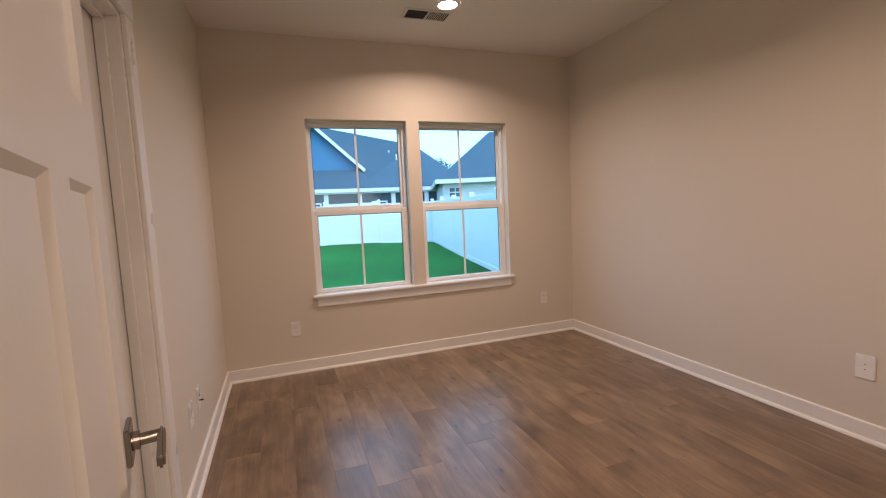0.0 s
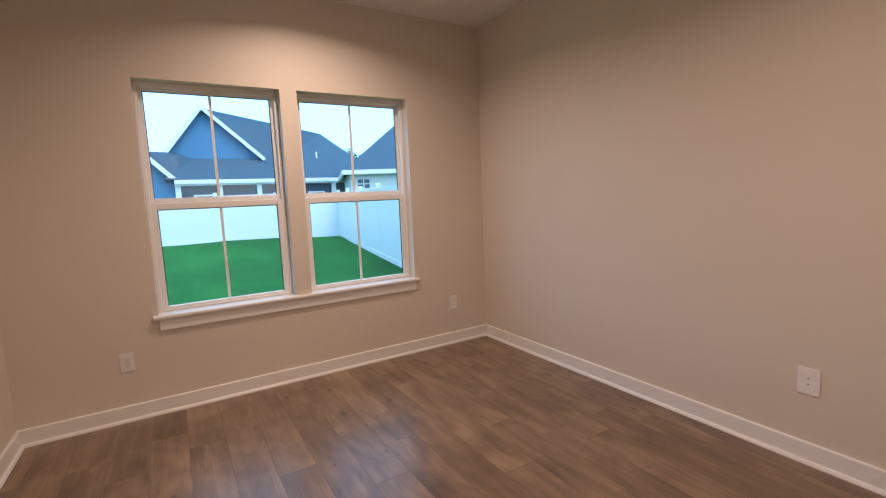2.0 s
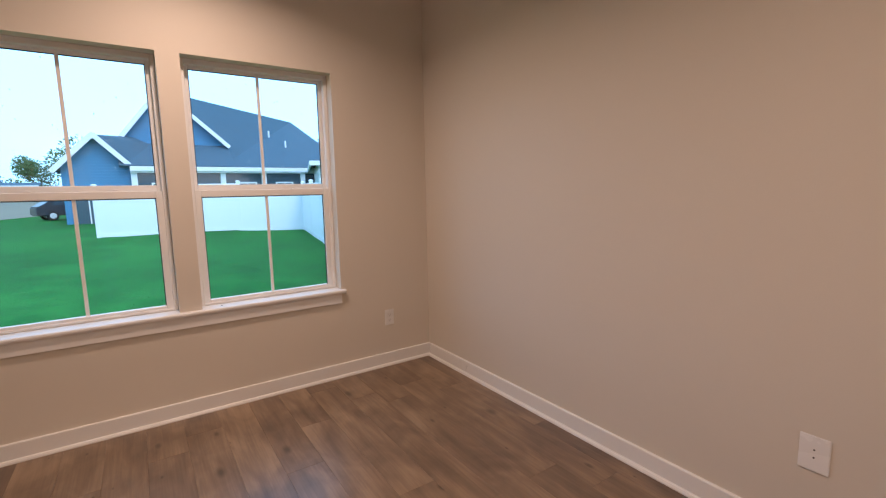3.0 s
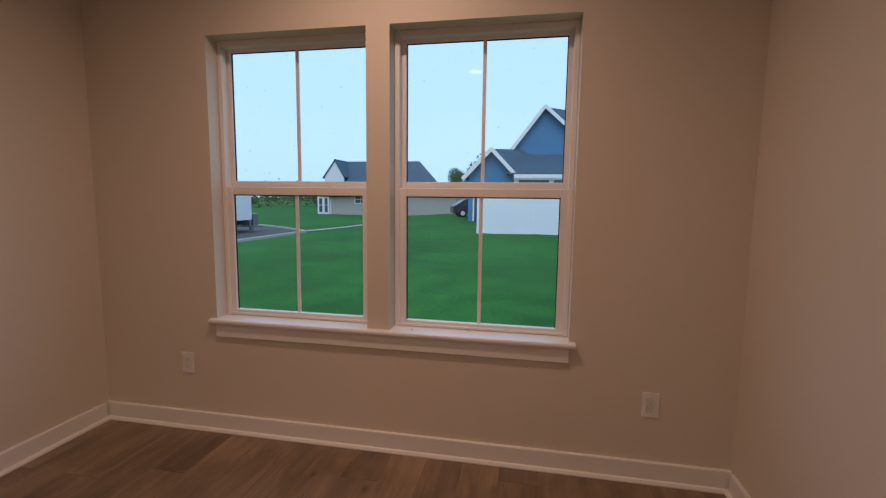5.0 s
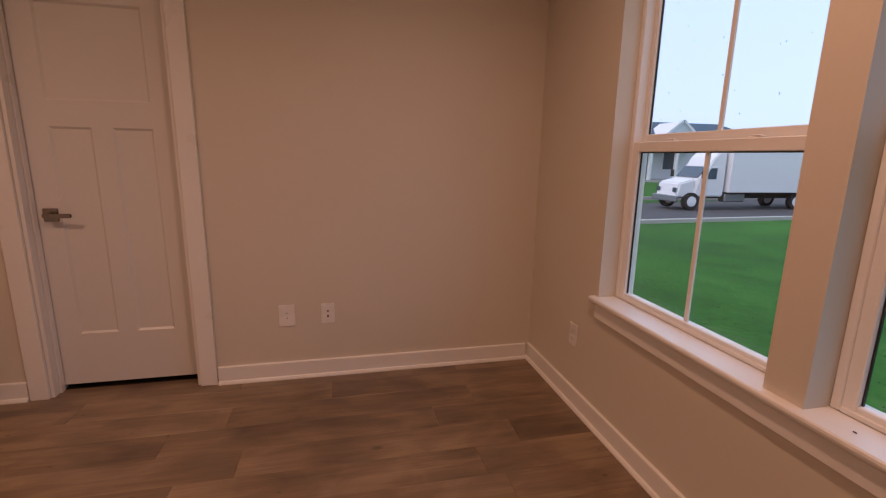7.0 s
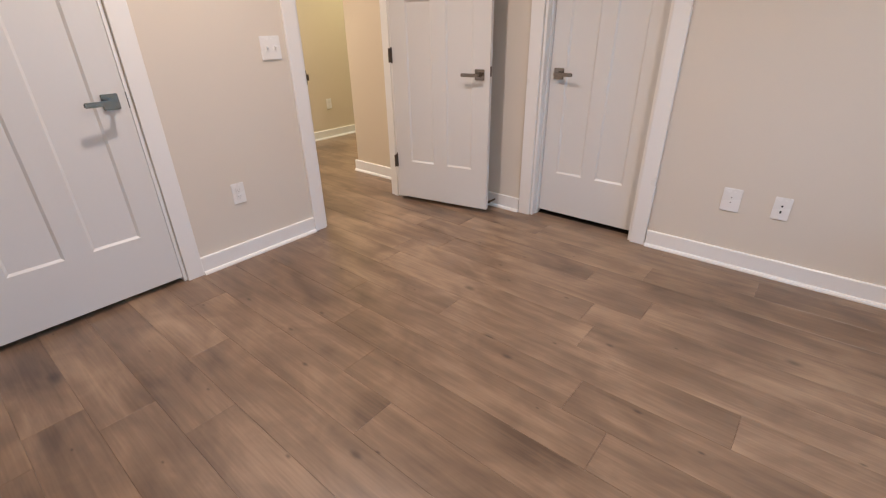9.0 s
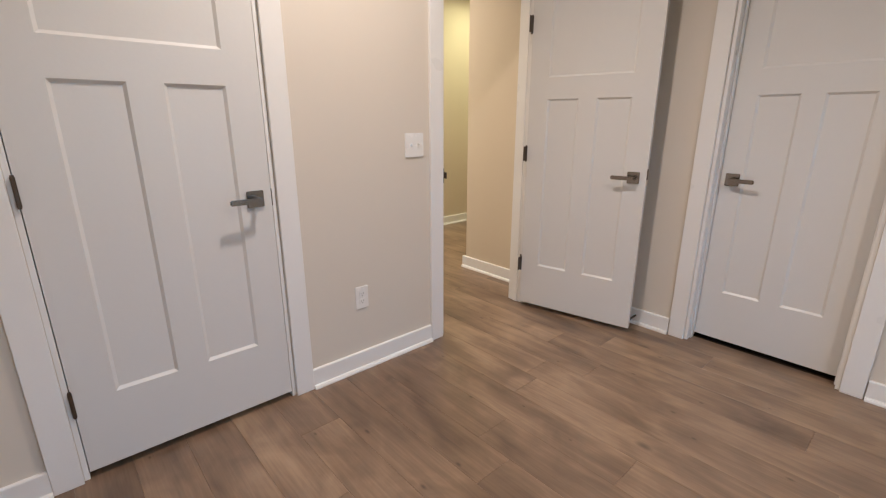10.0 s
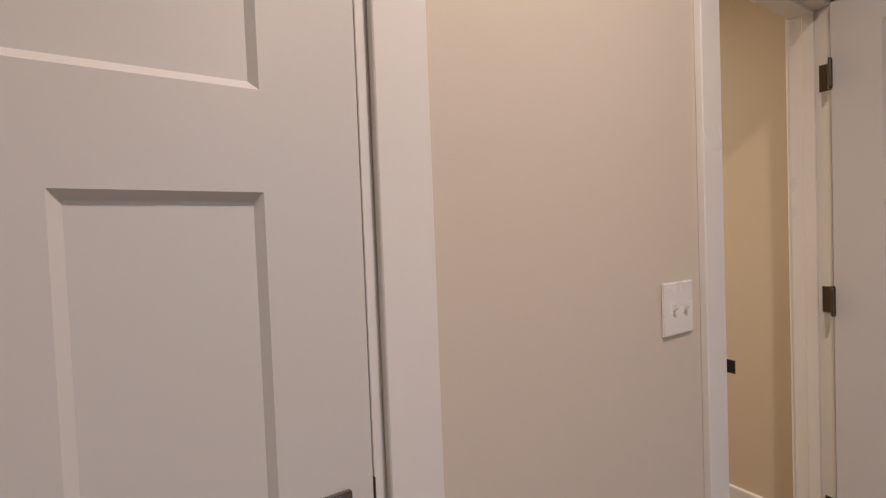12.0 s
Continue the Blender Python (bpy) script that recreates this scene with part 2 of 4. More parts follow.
def cyl(bm, p, q, r0, r1=None, seg=20):
    """A round bar from p to q."""
    p, q = Vector(p), Vector(q)
    m = Matrix.Translation((p + q) / 2) @ (q - p).to_track_quat("Z", "Y").to_matrix().to_4x4()
    bmesh.ops.create_cone(bm, cap_ends=True, segments=seg, radius1=r0, radius2=r0 if r1 is None else r1, depth=(q - p).length, matrix=m)
    return bm


def prism(bm, pts, x0, x1, axis="y"):
    """A flat outline pushed from x0 to x1 along an axis. pts: pairs in the other two axes, in order x, y, z."""
    def at(u, v, w):
        return {"x": (w, u, v), "y": (u, w, v), "z": (u, v, w)}[axis]
    a = [bm.verts.new(at(u, v, x0)) for u, v in pts]
    b = [bm.verts.new(at(u, v, x1)) for u, v in pts]
    n = len(pts)
    fs = [bm.faces.new(a), bm.faces.new(b)]
    fs += [bm.faces.new((a[i], a[(i + 1) % n], b[(i + 1) % n], b[i])) for i in range(n)]
    bmesh.ops.recalc_face_normals(bm, faces=fs)
    return bm


def B():
    return bmesh.new()


def part(name, bm, material, parent=None, label="", smooth=False):
    me = bpy.data.meshes.new(name)
    bm.normal_update()
    bm.to_mesh(me)
    bm.free()
    me.materials.append(material)
    if smooth:
        for p in me.polygons:
            p.use_smooth = True
    ob = new(name, me)
    if parent is not None:
        ob.parent = parent
    if label:
        ob["label"] = label
    return ob


def thing(name, label, category, group="", kind="", at=None):
    ob = new(name)
    ob.empty_display_size = 0.1
    if at is not None:
        ob.matrix_world = at
    return tagged(ob, label, category, group, kind)


def structure(name, bm, material, label, category):
    return tagged(part(name, bm, material), label, category, kind="structure")


# ---- the shell of the room ----
T = 0.115                                   # thickness of the inner walls
W1, W2, WZ = (0.730, 1.580), (1.697, 2.560), (0.631, 2.088)
D1, D2, EN, DH = (1.972, 2.764), (0.998, 1.705), (0.276, 1.046), 2.050

bm = B()                                    # window wall, 0.17 thick
N0, N1 = RD, RD + 0.17
bx(bm, -T, W1[0], N0, N1, -0.3, RH)
bx(bm, W2[1], RW + T, N0, N1, -0.3, RH)
bx(bm, W1[0], W2[1], N0, N1, -0.3, WZ[0])
bx(bm, W1[0], W2[1], N0, N1, WZ[1], RH)
bx(bm, W1[1], W2[0], N0, N1, WZ[0], WZ[1])
structure("wall_north", bm, WALL, "beige painted drywall with two window openings", "wall")

bm = B()
bx(bm, RW, RW + T, -T, RD, 0, RH)
structure("wall_east", bm, WALL, "plain beige painted drywall", "wall")

bm = B()
bx(bm, -T, 0, -T, D2[0], 0, RH)
bx(bm, -T, 0, D2[1], RD, 0, RH)
bx(bm, -T, 0, D2[0], D2[1], DH, RH)
structure("wall_west", bm, WALL, "beige painted drywall around a closed door", "wall")

bm = B()
bx(bm, 0, EN[0], -T, 0, 0, RH)
bx(bm, EN[1], D1[0], -T, 0, 0, RH)
bx(bm, D1[1], RW, -T, 0, 0, RH)
bx(bm, EN[0], EN[1], -T, 0, DH, RH)
bx(bm, D1[0], D1[1], -T, 0, DH, RH)
structure("wall_south", bm, WALL, "beige painted drywall with closet door and doorway", "wall")

# hall, and closet behind the closed doors
HX, HY, HC = 0.008, -2.215, -0.845
bm = B()
bx(bm, HX - T, HX, HC, -T, 0, RH)
bx(bm, -2.6, HX - T, HC, HC + T, 0, RH)
structure("wall_hall_west", bm, HALLWALL, "painted hallway wall with an outside corner, lamp warmth in its colour", "wall")
bm = B()
bx(bm, -2.6, 3.6, HY - T, HY, 0, RH)
structure("wall_hall_south", bm, HALLWALL, "painted hallway end wall, lamp warmth in its colour", "wall")
bm = B()
bx(bm, 1.30, 1.30 + T, HY, -T, 0, RH)
bx(bm, -2.6 - T, -2.6, HY, HC + T, 0, RH)
structure("wall_hall_east", bm, HALLWALL, "painted hallway wall, lamp warmth in its colour", "wall")
bm = B()
bx(bm, 1.42, 3.6, -0.9, -0.8, 0, RH)
bx(bm, 3.5, 3.6, -0.8, -T, 0, RH)
bx(bm, -1.4, -1.3, HC + T, 2.6, 0, RH)
bx(bm, -1.3, -T, 2.5, 2.6, 0, RH)
structure("wall_closets", bm, WALL, "plain walls behind the closed doors", "wall")

bm = B()
bx(bm, -2.8, RW + T, HY - T, RD, RH, RH + 0.12)
structure("ceiling", bm, CEIL, "flat white painted ceiling", "ceiling")

bm = B()
bx(bm, -2.8, RW + T, HY - T, RD, -0.12, -0.004)
floor = structure("floor", bm, SUBFLOOR, "grey-brown oak-look plank floor", "floor")


# baseboards with a shoe moulding
def base_run(name, a, b, face, axis):
    """A baseboard along an axis from a to b; face = (wall plane, side on which it stands)."""
    p, s = face
    prof = [(0, 0), (0.030, 0), (0.030, 0.006), (0.024, 0.016), (0.015, 0.019), (0.015, 0.096), (0.012, 0.100), (0, 0.100)]
    bm = B()
    prism(bm, [(p + s * u, v) for u, v in prof], a, b, axis)
    return tagged(part(name, bm, TRIM), "white painted baseboard with shoe moulding", "baseboard", kind="structure")


base_run("baseboard", 0, RW, (RD, -1), "x")
base_run("baseboard", 0.031, RD - 0.031, (RW, -1), "y")
base_run("baseboard", D2[1] + 0.095, RD - 0.031, (0, 1), "y")
base_run("baseboard", 0.0, D2[0] - 0.095, (0, 1), "y")
base_run("baseboard", EN[1] + 0.092, D1[0] - 0.09, (0, 1), "x")
base_run("baseboard", D1[1] + 0.09, RW - 0.031, (0, 1), "x")
base_run("baseboard", HC - 0.030, -T - 0.02, (HX, 1), "y")
base_run("baseboard", -2.6, HX, (HC, -1), "x")
base_run("baseboard", -2.6, 1.30, (HY, 1), "x")
base_run("baseboard", HY + 0.03, -T - 0.02, (1.30, -1), "y")


# ---- doors ----
def casing(o0, o1, plane, side, axis, name="door_casing", jambs=True):
    """Flat casing round an opening o0..o1: two legs and a head on the wall plane, and the jambs inside."""
    root = thing(name, "white painted door casing and jamb", "door casing", kind="structure")
    w, th = 0.090, 0.018
    def slab(nm, u0, u1, v0, v1, z0, z1, bev=0.002):
        bm = B()
        if axis == "x":
            bx(bm, u0, u1, v0, v1, z0, z1, bev)
        else:
            bx(bm, v0, v1, u0, u1, z0, z1, bev)
        part(nm, bm, TRIM, root)
    f0, f1 = sorted((plane, plane + side * th))
    b0, b1 = sorted((plane - side * T, plane))
    slab("casing_leg", o0 - w, o0 - 0.004, f0, f1, 0, DH + 0.004)
    slab("casing_leg", o1 + 0.004, o1 + w, f0, f1, 0, DH + 0.004)
    g0, g1 = sorted((plane, plane + side * (th + 0.003)))
    slab("casing_head", o0 - w - 0.006, o1 + w + 0.006, g0, g1, DH + 0.004, DH + 0.110)
    if not jambs:
        return root, slab
    slab("jamb", o0 - 0.002, o0 + 0.014, b0 - 0.001, b1 + 0.001, 0, DH - 0.014, 0.001)
    slab("jamb", o1 - 0.014, o1 + 0.002, b0 - 0.001, b1 + 0.001, 0, DH - 0.014, 0.001)
    slab("head_jamb", o0 - 0.002, o1 + 0.002, b0 - 0.001, b1 + 0.001, DH - 0.014, DH + 0.002, 0.001)
    return root, slab


def door_leaf(name, width, label):
    """A three-panel craftsman leaf lying in the x-z plane, hinge at x = 0, room face at y = 0, thickness to -y."""
    root = thing(name, label, "door", kind="structure")
    th, H, z0 = 0.035, 1.999, 0.030
    st = width * 0.164
    cen = 0.106 if width > 0.72 else 0.090
    panels = [(st, width - st, 1.497, 1.938), (st, (width - cen) / 2, 0.311, 1.374), ((width + cen) / 2, width - st, 0.311, 1.374)]
    xs = sorted({0, width} | {round(v, 4) for p in panels for v in p[:2]})
    zs = sorted({z0, z0 + H} | {v for p in panels for v in p[2:]})
    bm = B()
    verts = {}

    def v(x, y, z):
        k = (round(x, 4), round(y, 4), round(z, 4))
        if k not in verts:
            verts[k] = bm.verts.new(k)
        return verts[k]
    dep, run = 0.009, 0.011
    for y, s in ((0.0, 1), (-th, -1)):
        for i in range(len(xs) - 1):
            for j in range(len(zs) - 1):
                a, b, c, d = xs[i], xs[i + 1], zs[j], zs[j + 1]
                inside = any(p[0] - 1e-4 <= a and b <= p[1] + 1e-4 and p[2] - 1e-4 <= c and d <= p[3] + 1e-4 for p in panels)
                if not inside:
                    f = [v(a, y, c), v(b, y, c), v(b, y, d), v(a, y, d)]
                    bm.faces.new(f if s > 0 else f[::-1])
        for a, b, c, d in panels:
            cols = [x for x in xs if a - 1e-4 <= x <= b + 1e-4]
            outer = [v(x, y, c) for x in cols] + [v(x, y, d) for x in cols[::-1]]
            i0 = [v(a + run, y - s * dep, c + run), v(b - run, y - s * dep, c + run), v(b - run, y - s * dep, d - run), v(a + run, y - s * dep, d - run)]
            bm.faces.new(i0)
            k = len(cols)
            bm.faces.new(outer[:k] + [i0[1], i0[0]])
            bm.faces.new([outer[k - 1], outer[k], i0[2], i0[1]])
            bm.faces.new(outer[k:] + [i0[3], i0[2]])
            bm.faces.new([outer[-1], outer[0], i0[0], i0[3]])
    ring = [(0, z0), (width, z0), (width, z0 + H), (0, z0 + H)]
    for (a, c), (b, d) in zip(ring, ring[1:] + ring[:1]):
        if a != b:
            seq = [(x, c) for x in (xs if b > a else xs[::-1])]
        else:
            seq = [(a, z) for z in (zs if d > c else zs[::-1])]
        bm.faces.new([v(x, 0, z) for x, z in seq] + [v(x, -th, z) for x, z in seq[::-1]])
    bmesh.ops.recalc_face_normals(bm, faces=bm.faces)
    part("slab", bm, DOORP, root)
    return root


def lever(parent, x, z, toward, y=0.0, s=1):
    """Square rose, round neck and flat lever; toward = +1 or -1, the way the lever points along x; s = side of the face."""
    root = new("door_handle")
    root.parent = parent
    root["label"] = "brushed nickel lever handle on a square rose"
    bm = B()
    bx(bm, x - 0.033, x + 0.033, y, y + s * 0.009, z - 0.033, z + 0.033, 0.002, 2)
    part("rose", bm, NICKEL, root)
    bm = B()
    cyl(bm, (x, y + s * 0.008, z), (x, y + s * 0.020, z), 0.016)
    cyl(bm, (x, y + s * 0.020, z), (x, y + s * 0.052, z), 0.0105)
    part("neck", bm, NICKEL, root, smooth=False)
    bm = B()
    x1 = x + toward * 0.112
    bx(bm, min(x - toward * 0.013, x1), max(x - toward * 0.013, x1), y + s * 0.046, y + s * 0.058, z - 0.011, z + 0.011, 0.004, 2)
    part("lever", bm, NICKEL, root)


def hinge(parent, x, z, y=0.0):
    root = new("hinge")
    root.parent = parent
    root["label"] = "satin nickel butt hinge"
    bm = B()
    cyl(bm, (x, y + 0.006, z - 0.046), (x, y + 0.006, z + 0.046), 0.0065, seg=12)
    cyl(bm, (x, y + 0.006, z - 0.051), (x, y + 0.006, z - 0.046), 0.005, seg=12)
    cyl(bm, (x, y + 0.006, z + 0.046), (x, y + 0.006, z + 0.051), 0.005, seg=12)
    part("knuckle", bm, HINGE, root)
    bm = B()
    bx(bm, x - 0.002, x + 0.002, y - 0.030, y + 0.004, z - 0.045, z + 0.045)
    part("hinge_leaf", bm, HINGE, root)


HINGES = (0.311, 1.046, 1.800)

# closet door in the south wall, closed, flush with the room face
casing(D1[0], D1[1], 0.0, 1, "x")
w = D1[1] - D1[0] - 0.034
leaf = door_leaf("door_1", w, "closed white three-panel closet door with nickel lever")
for hz in HINGES:
    hinge(leaf, -0.002, hz)
lever(leaf, w - 0.066, 0.947, -1)
bm = B()
bx(bm, w + 0.001, w + 0.0035, -0.034, 0.001, 0.912, 0.982)
part("strike_plate", bm, HINGE, leaf, "dark metal strike plate")
leaf.matrix_world = pose(D1[1] - 0.017, 0.003, 0, 0, 0, 180) @ Matrix.Diagonal((1, -1, 1, 1))

# door in the west wall, closed, set back in its jamb
casing(D2[0], D2[1], 0.0, 1, "y")
w = D2[1] - D2[0] - 0.034
leaf = door_leaf("door_2", w, "closed white three-panel door set back in its jamb")
lever(leaf, w - 0.066, 0.945, -1)
leaf.matrix_world = Matrix(((0, 1, 0, -0.078), (-1, 0, 0, D2[1] - 0.017), (0, 0, 1, 0), (0, 0, 0, 1)))
bm = B()
for y0, y1 in ((D2[0] + 0.012, D2[0] + 0.023), (D2[1] - 0.023, D2[1] - 0.012)):
    bx(bm, -0.076, -0.042, y0, y1, 0, DH - 0.014, 0.002)
bx(bm, -0.076, -0.042, D2[0] + 0.012, D2[1] - 0.012, DH - 0.026, DH - 0.013, 0.002)
structure("door_stop_trim", bm, TRIM, "white painted door stop", "trim")

# entry doorway with its leaf standing open into the room
entry, _ = casing(EN[0], EN[1], 0.0, 1, "x")
for hz in HINGES:
    bm = B()
    bx(bm, EN[0] + 0.0135, EN[0] + 0.0160, -0.030, 0.002, hz - 0.045, hz + 0.045, 0.001)
    part("hinge_plate", bm, HINGE, entry, "dark satin hinge plate")
casing(EN[0], EN[1], -T, -1, "x", jambs=False)
bm = B()
for x0, x1 in ((EN[0] + 0.012, EN[0] + 0.023), (EN[1] - 0.023, EN[1] - 0.012)):
    bx(bm, x0, x1, -0.075, -0.040, 0, DH - 0.014, 0.002)
bx(bm, EN[0] + 0.012, EN[1] - 0.012, -0.075, -0.040, DH - 0.026, DH - 0.013, 0.002)
structure("door_stop_trim", bm, TRIM, "white painted door stop", "trim")
w = EN[1] - EN[0] - 0.034
leaf = door_leaf("door_3", w, "open white three-panel entry door with nickel lever")
for hz in HINGES:
    hinge(leaf, -0.002, hz, -0.035 - 0.008)
lever(leaf, w - 0.068, 0.940, -1, -0.035, -1)
lever(leaf, w - 0.068, 0.940, -1, 0.0, 1)
bm = B()
bx(bm, w - 0.001, w + 0.0015, -0.030, -0.005, 0.930, 0.990, 0.001)
part("latch_plate", bm, HINGE, leaf, "dark metal latch plate")
LEAF_OPEN = 101.4
leaf.matrix_world = pose(EN[0] + 0.017, 0.006, 0, 0, 0, LEAF_OPEN) @ pose(0, 0, 0)
bm = B()
bx(bm, EN[1] - 0.0155, EN[1] - 0.0135, -0.034, 0.004, 0.92, 1.00, 0.0008)
prism(bm, [(EN[1] - 0.0155, 0.002), (EN[1] - 0.0135, 0.002), (EN[1] - 0.008, 0.030), (EN[1] - 0.011, 0.030)], 0.945, 0.978, "z")
tagged(part("strike_plate", bm, HINGE), "dark metal strike plate in the doorway jamb", "strike plate")
bm = B()
cyl(bm, (0.015, 0.70, 0.055), (0.085, 0.70, 0.055), 0.006, seg=12)
cyl(bm, (0.085, 0.70, 0.055), (0.100, 0.70, 0.055), 0.010, seg=12)
tagged(part("door_stop", bm, HINGE), "small metal door stop on the baseboard", "door stop")


# ---- windows ----
def window(name, x0, x1):
    root = thing(name, "white vinyl double-hung window with one vertical muntin per sash", "window", kind="structure")
    z0, z1 = WZ[0] + 0.004, WZ[1]
    ya, yb = RD + 0.085, RD + 0.165
    zm = 1.316

    def rect(nm, a, b, c, d, wl, wt, wb, y0, y1, mt=VINYL, bev=0.003, parent=root):
        bm = B()
        bx(bm, a, a + wl, y0, y1, c, d, bev)
        bx(bm, b - wl, b, y0, y1, c, d, bev)
        bx(bm, a + wl, b - wl, y0 + 0.0005, y1 - 0.0005, c, c + wb, bev)
        bx(bm, a + wl, b - wl, y0 + 0.0005, y1 - 0.0005, d - wt, d, bev)
        return part(nm, bm, mt, parent)
    rect("window_frame", x0, x1, z0, z1, 0.024, 0.030, 0.016, ya, yb)
    # upper sash, on the outer track
    a, b = x0 + 0.020, x1 - 0.020
    up = rect("upper_sash", a, b, zm - 0.004, z1 - 0.026, 0.026, 0.021, 0.058, ya + 0.044, ya + 0.070)
    lo = rect("lower_sash", a - 0.003, b + 0.003, z0 + 0.006, zm + 0.022, 0.040, 0.042, 0.026, ya + 0.006, ya + 0.036)
    for sash, c, d, yy, wl in ((up, zm + 0.054, z1 - 0.047, ya + 0.057, 0.026), (lo, z0 + 0.032, zm - 0.020, ya + 0.021, 0.037)):
        bm = B()
        xm = (a + b) / 2
        bx(bm, xm - 0.0085, xm + 0.0085, yy - 0.004, yy + 0.004, c, d)
        part("muntin", bm, VINYL, sash)
        bm = B()
        bx(bm, a + wl - 0.004, b - wl + 0.004, yy + 0.0062, yy + 0.0102, c - 0.004, d + 0.004)
        g = part("pane", bm, GLASS, sash)
        g.visible_shadow = False
        bm = B()
        q = 0.0045
        bx(bm, a + wl - 0.002, a + wl + q, yy - 0.001, yy + 0.005, c, d)
        bx(bm, b - wl - q, b - wl + 0.002, yy - 0.001, yy + 0.005, c, d)
        bx(bm, a + wl, b - wl, yy - 0.001, yy + 0.0048, d - q, d + 0.002)
        part("gasket", bm, GASKET, sash)
    for s in (0.27, 0.73):
        bm = B()
        xx = a + (b - a) * s
        bx(bm, xx - 0.026, xx + 0.026, ya + 0.012, ya + 0.032, zm + 0.022, zm + 0.026, 0.0015)
        bx(bm, xx - 0.012, xx + 0.018, ya + 0.010, ya + 0.022, zm + 0.026, zm + 0.031, 0.002)
        part("sash_lock", bm, VINYL, lo)
    return root


window("window_1", *W1)
window("window_2", *W2)
# rain spots on the outer face of the upper panes
DROP = rain_spot()
rnd = random.Random(21)
for a, b in (W1, W2):
    bm = B()
    for _ in range(34):
        x, z = rnd.uniform(a + 0.08, b - 0.08), 1.41 + 0.62 * rnd.random() ** 1.5
        r = rnd.uniform(0.0012, 0.0034)
        bmesh.ops.create_icosphere(bm, subdivisions=1, radius=r, matrix=Matrix.Translation((x, RD + 0.085 + 0.0685, z)) @ Matrix.Diagonal((1, 0.4, rnd.uniform(1.0, 1.9), 1)))
    tagged(part("rain_spots", bm, DROP), "small pale rain spots dried on the window glass", "rain spots", kind="stuff")
bm = B()
bx(bm, 1.800, 1.809, RD + 0.020, RD + 0.024, WZ[0] + 0.0046, WZ[0] + 0.0075, 0.001)
tagged(part("dirt_speck", bm, DARK), "tiny dark speck of dirt on the window stool", "dirt")
stool = thing("window_stool", "white painted window stool and apron below both windows", "window sill", kind="structure")
ZT = WZ[0] + 0.004
bm = B()
prism(bm, [(RD, ZT - 0.026), (RD - 0.030, ZT - 0.026), (RD - 0.0345, ZT - 0.018), (RD - 0.036, ZT - 0.011), (RD - 0.0345, ZT - 0.004), (RD - 0.030, ZT), (RD, ZT)], 0.702, 2.588, "x")
part("stool_nosing", bm, TRIM, stool)
for o in (W1, W2):
    bm = B()
    bx(bm, o[0], o[1], RD, RD + 0.086, ZT - 0.006, ZT)
    part("stool_board", bm, TRIM, stool)
bm = B()
bx(bm, 0.731, 2.560, RD - 0.016, RD, WZ[0] - 0.093, WZ[0] - 0.020, 0.003)
part("apron", bm, TRIM, stool)


# ---- wall plates ----
def plate_root(label, at, name="outlet", cat="outlet"):
    return thing(name, label, cat, at=at)


def outlet(at, wide=0.074, high=0.118, kind="duplex"):
    """A cover plate in the x-z plane that faces +y."""
    lab = {"duplex": "white plastic duplex outlet with cover plate on the wall", "blank": "plain white blank cover plate on the wall",
           "cable": "white plastic cable jack plate on the wall"}[kind]
    root = plate_root(lab, at)
    bm = B()
    bx(bm, -wide / 2, wide / 2, 0, 0.006, -high / 2, high / 2, 0.0025, 2)
    part("cover_plate", bm, PLATE, root)
    if kind == "duplex":
        for dz in (-0.0195, 0.0195):
            bm = B()
            bx(bm, -0.017, 0.017, 0.004, 0.008, dz - 0.0145, dz + 0.0145, 0.004, 2)
            r = part("receptacle", bm, PLATE, root)
            bm = B()
            bx(bm, -0.0075, -0.0055, 0.006, 0.0084, dz - 0.002, dz + 0.007)
            bx(bm, 0.0055, 0.0075, 0.006, 0.0084, dz - 0.002, dz + 0.006)
            cyl(bm, (0, 0.006, dz - 0.0085), (0, 0.0084, dz - 0.0085), 0.0025, seg=10)
            part("slots", bm, SLOT, r)
    elif kind == "cable":
        for dz, out in ((0.014, 0.010), (-0.014, 0.026)):
            bm = B()
            cyl(bm, (0, 0.005, dz), (0, 0.008, dz), 0.0052, seg=6)
            cyl(bm, (0, 0.008, dz), (0, out, dz), 0.0040, seg=12)
            part("jack", bm, DARK, root, "dark threaded jack")
    for dz in {"blank": (-0.014, 0.014), "cable": (-0.048, 0.048), "duplex": (0,)}[kind]:
        bm = B()
        cyl(bm, (0, 0.005, dz), (0, 0.0072, dz), 0.003, seg=10)
        part("screw", bm, HINGE if kind == "blank" else PLATE, root)
    return root


outlet(pose(0.540, RD, 0.374, 0, 0, 180))
outlet(pose(2.928, RD, 0.370, 0, 0, 180))
outlet(pose(RW, 1.166, 0.391, 0, 0, 90), 0.088, 0.128, "blank")
outlet(pose(0, 2.177, 0.376, 0, 0, -90), 0.088, 0.125, "blank")
outlet(pose(0, 2.399, 0.377, 0, 0, -90), kind="cable")
outlet(pose(1.587, 0, 0.394))
outlet(pose(-0.75, HY, 0.40))

sw = plate_root("white double toggle switch plate on the wall", pose(1.235, 0, 1.130), "light_switch", "light switch")
bm = B()
bx(bm, -0.060, 0.060, 0, 0.006, -0.060, 0.060, 0.0025, 2)
part("cover_plate", bm, PLATE, sw)
for dx in (-0.023, 0.023):
    bm = B()
    bx(bm, dx - 0.005, dx + 0.005, 0.004, 0.0075, -0.012, 0.012)
    prism(bm, [(0.006, -0.006), (0.018, 0.004), (0.017, 0.010), (0.006, 0.008)], dx - 0.0038, dx + 0.0038, "x")
    part("toggle", bm, PLATE, sw)


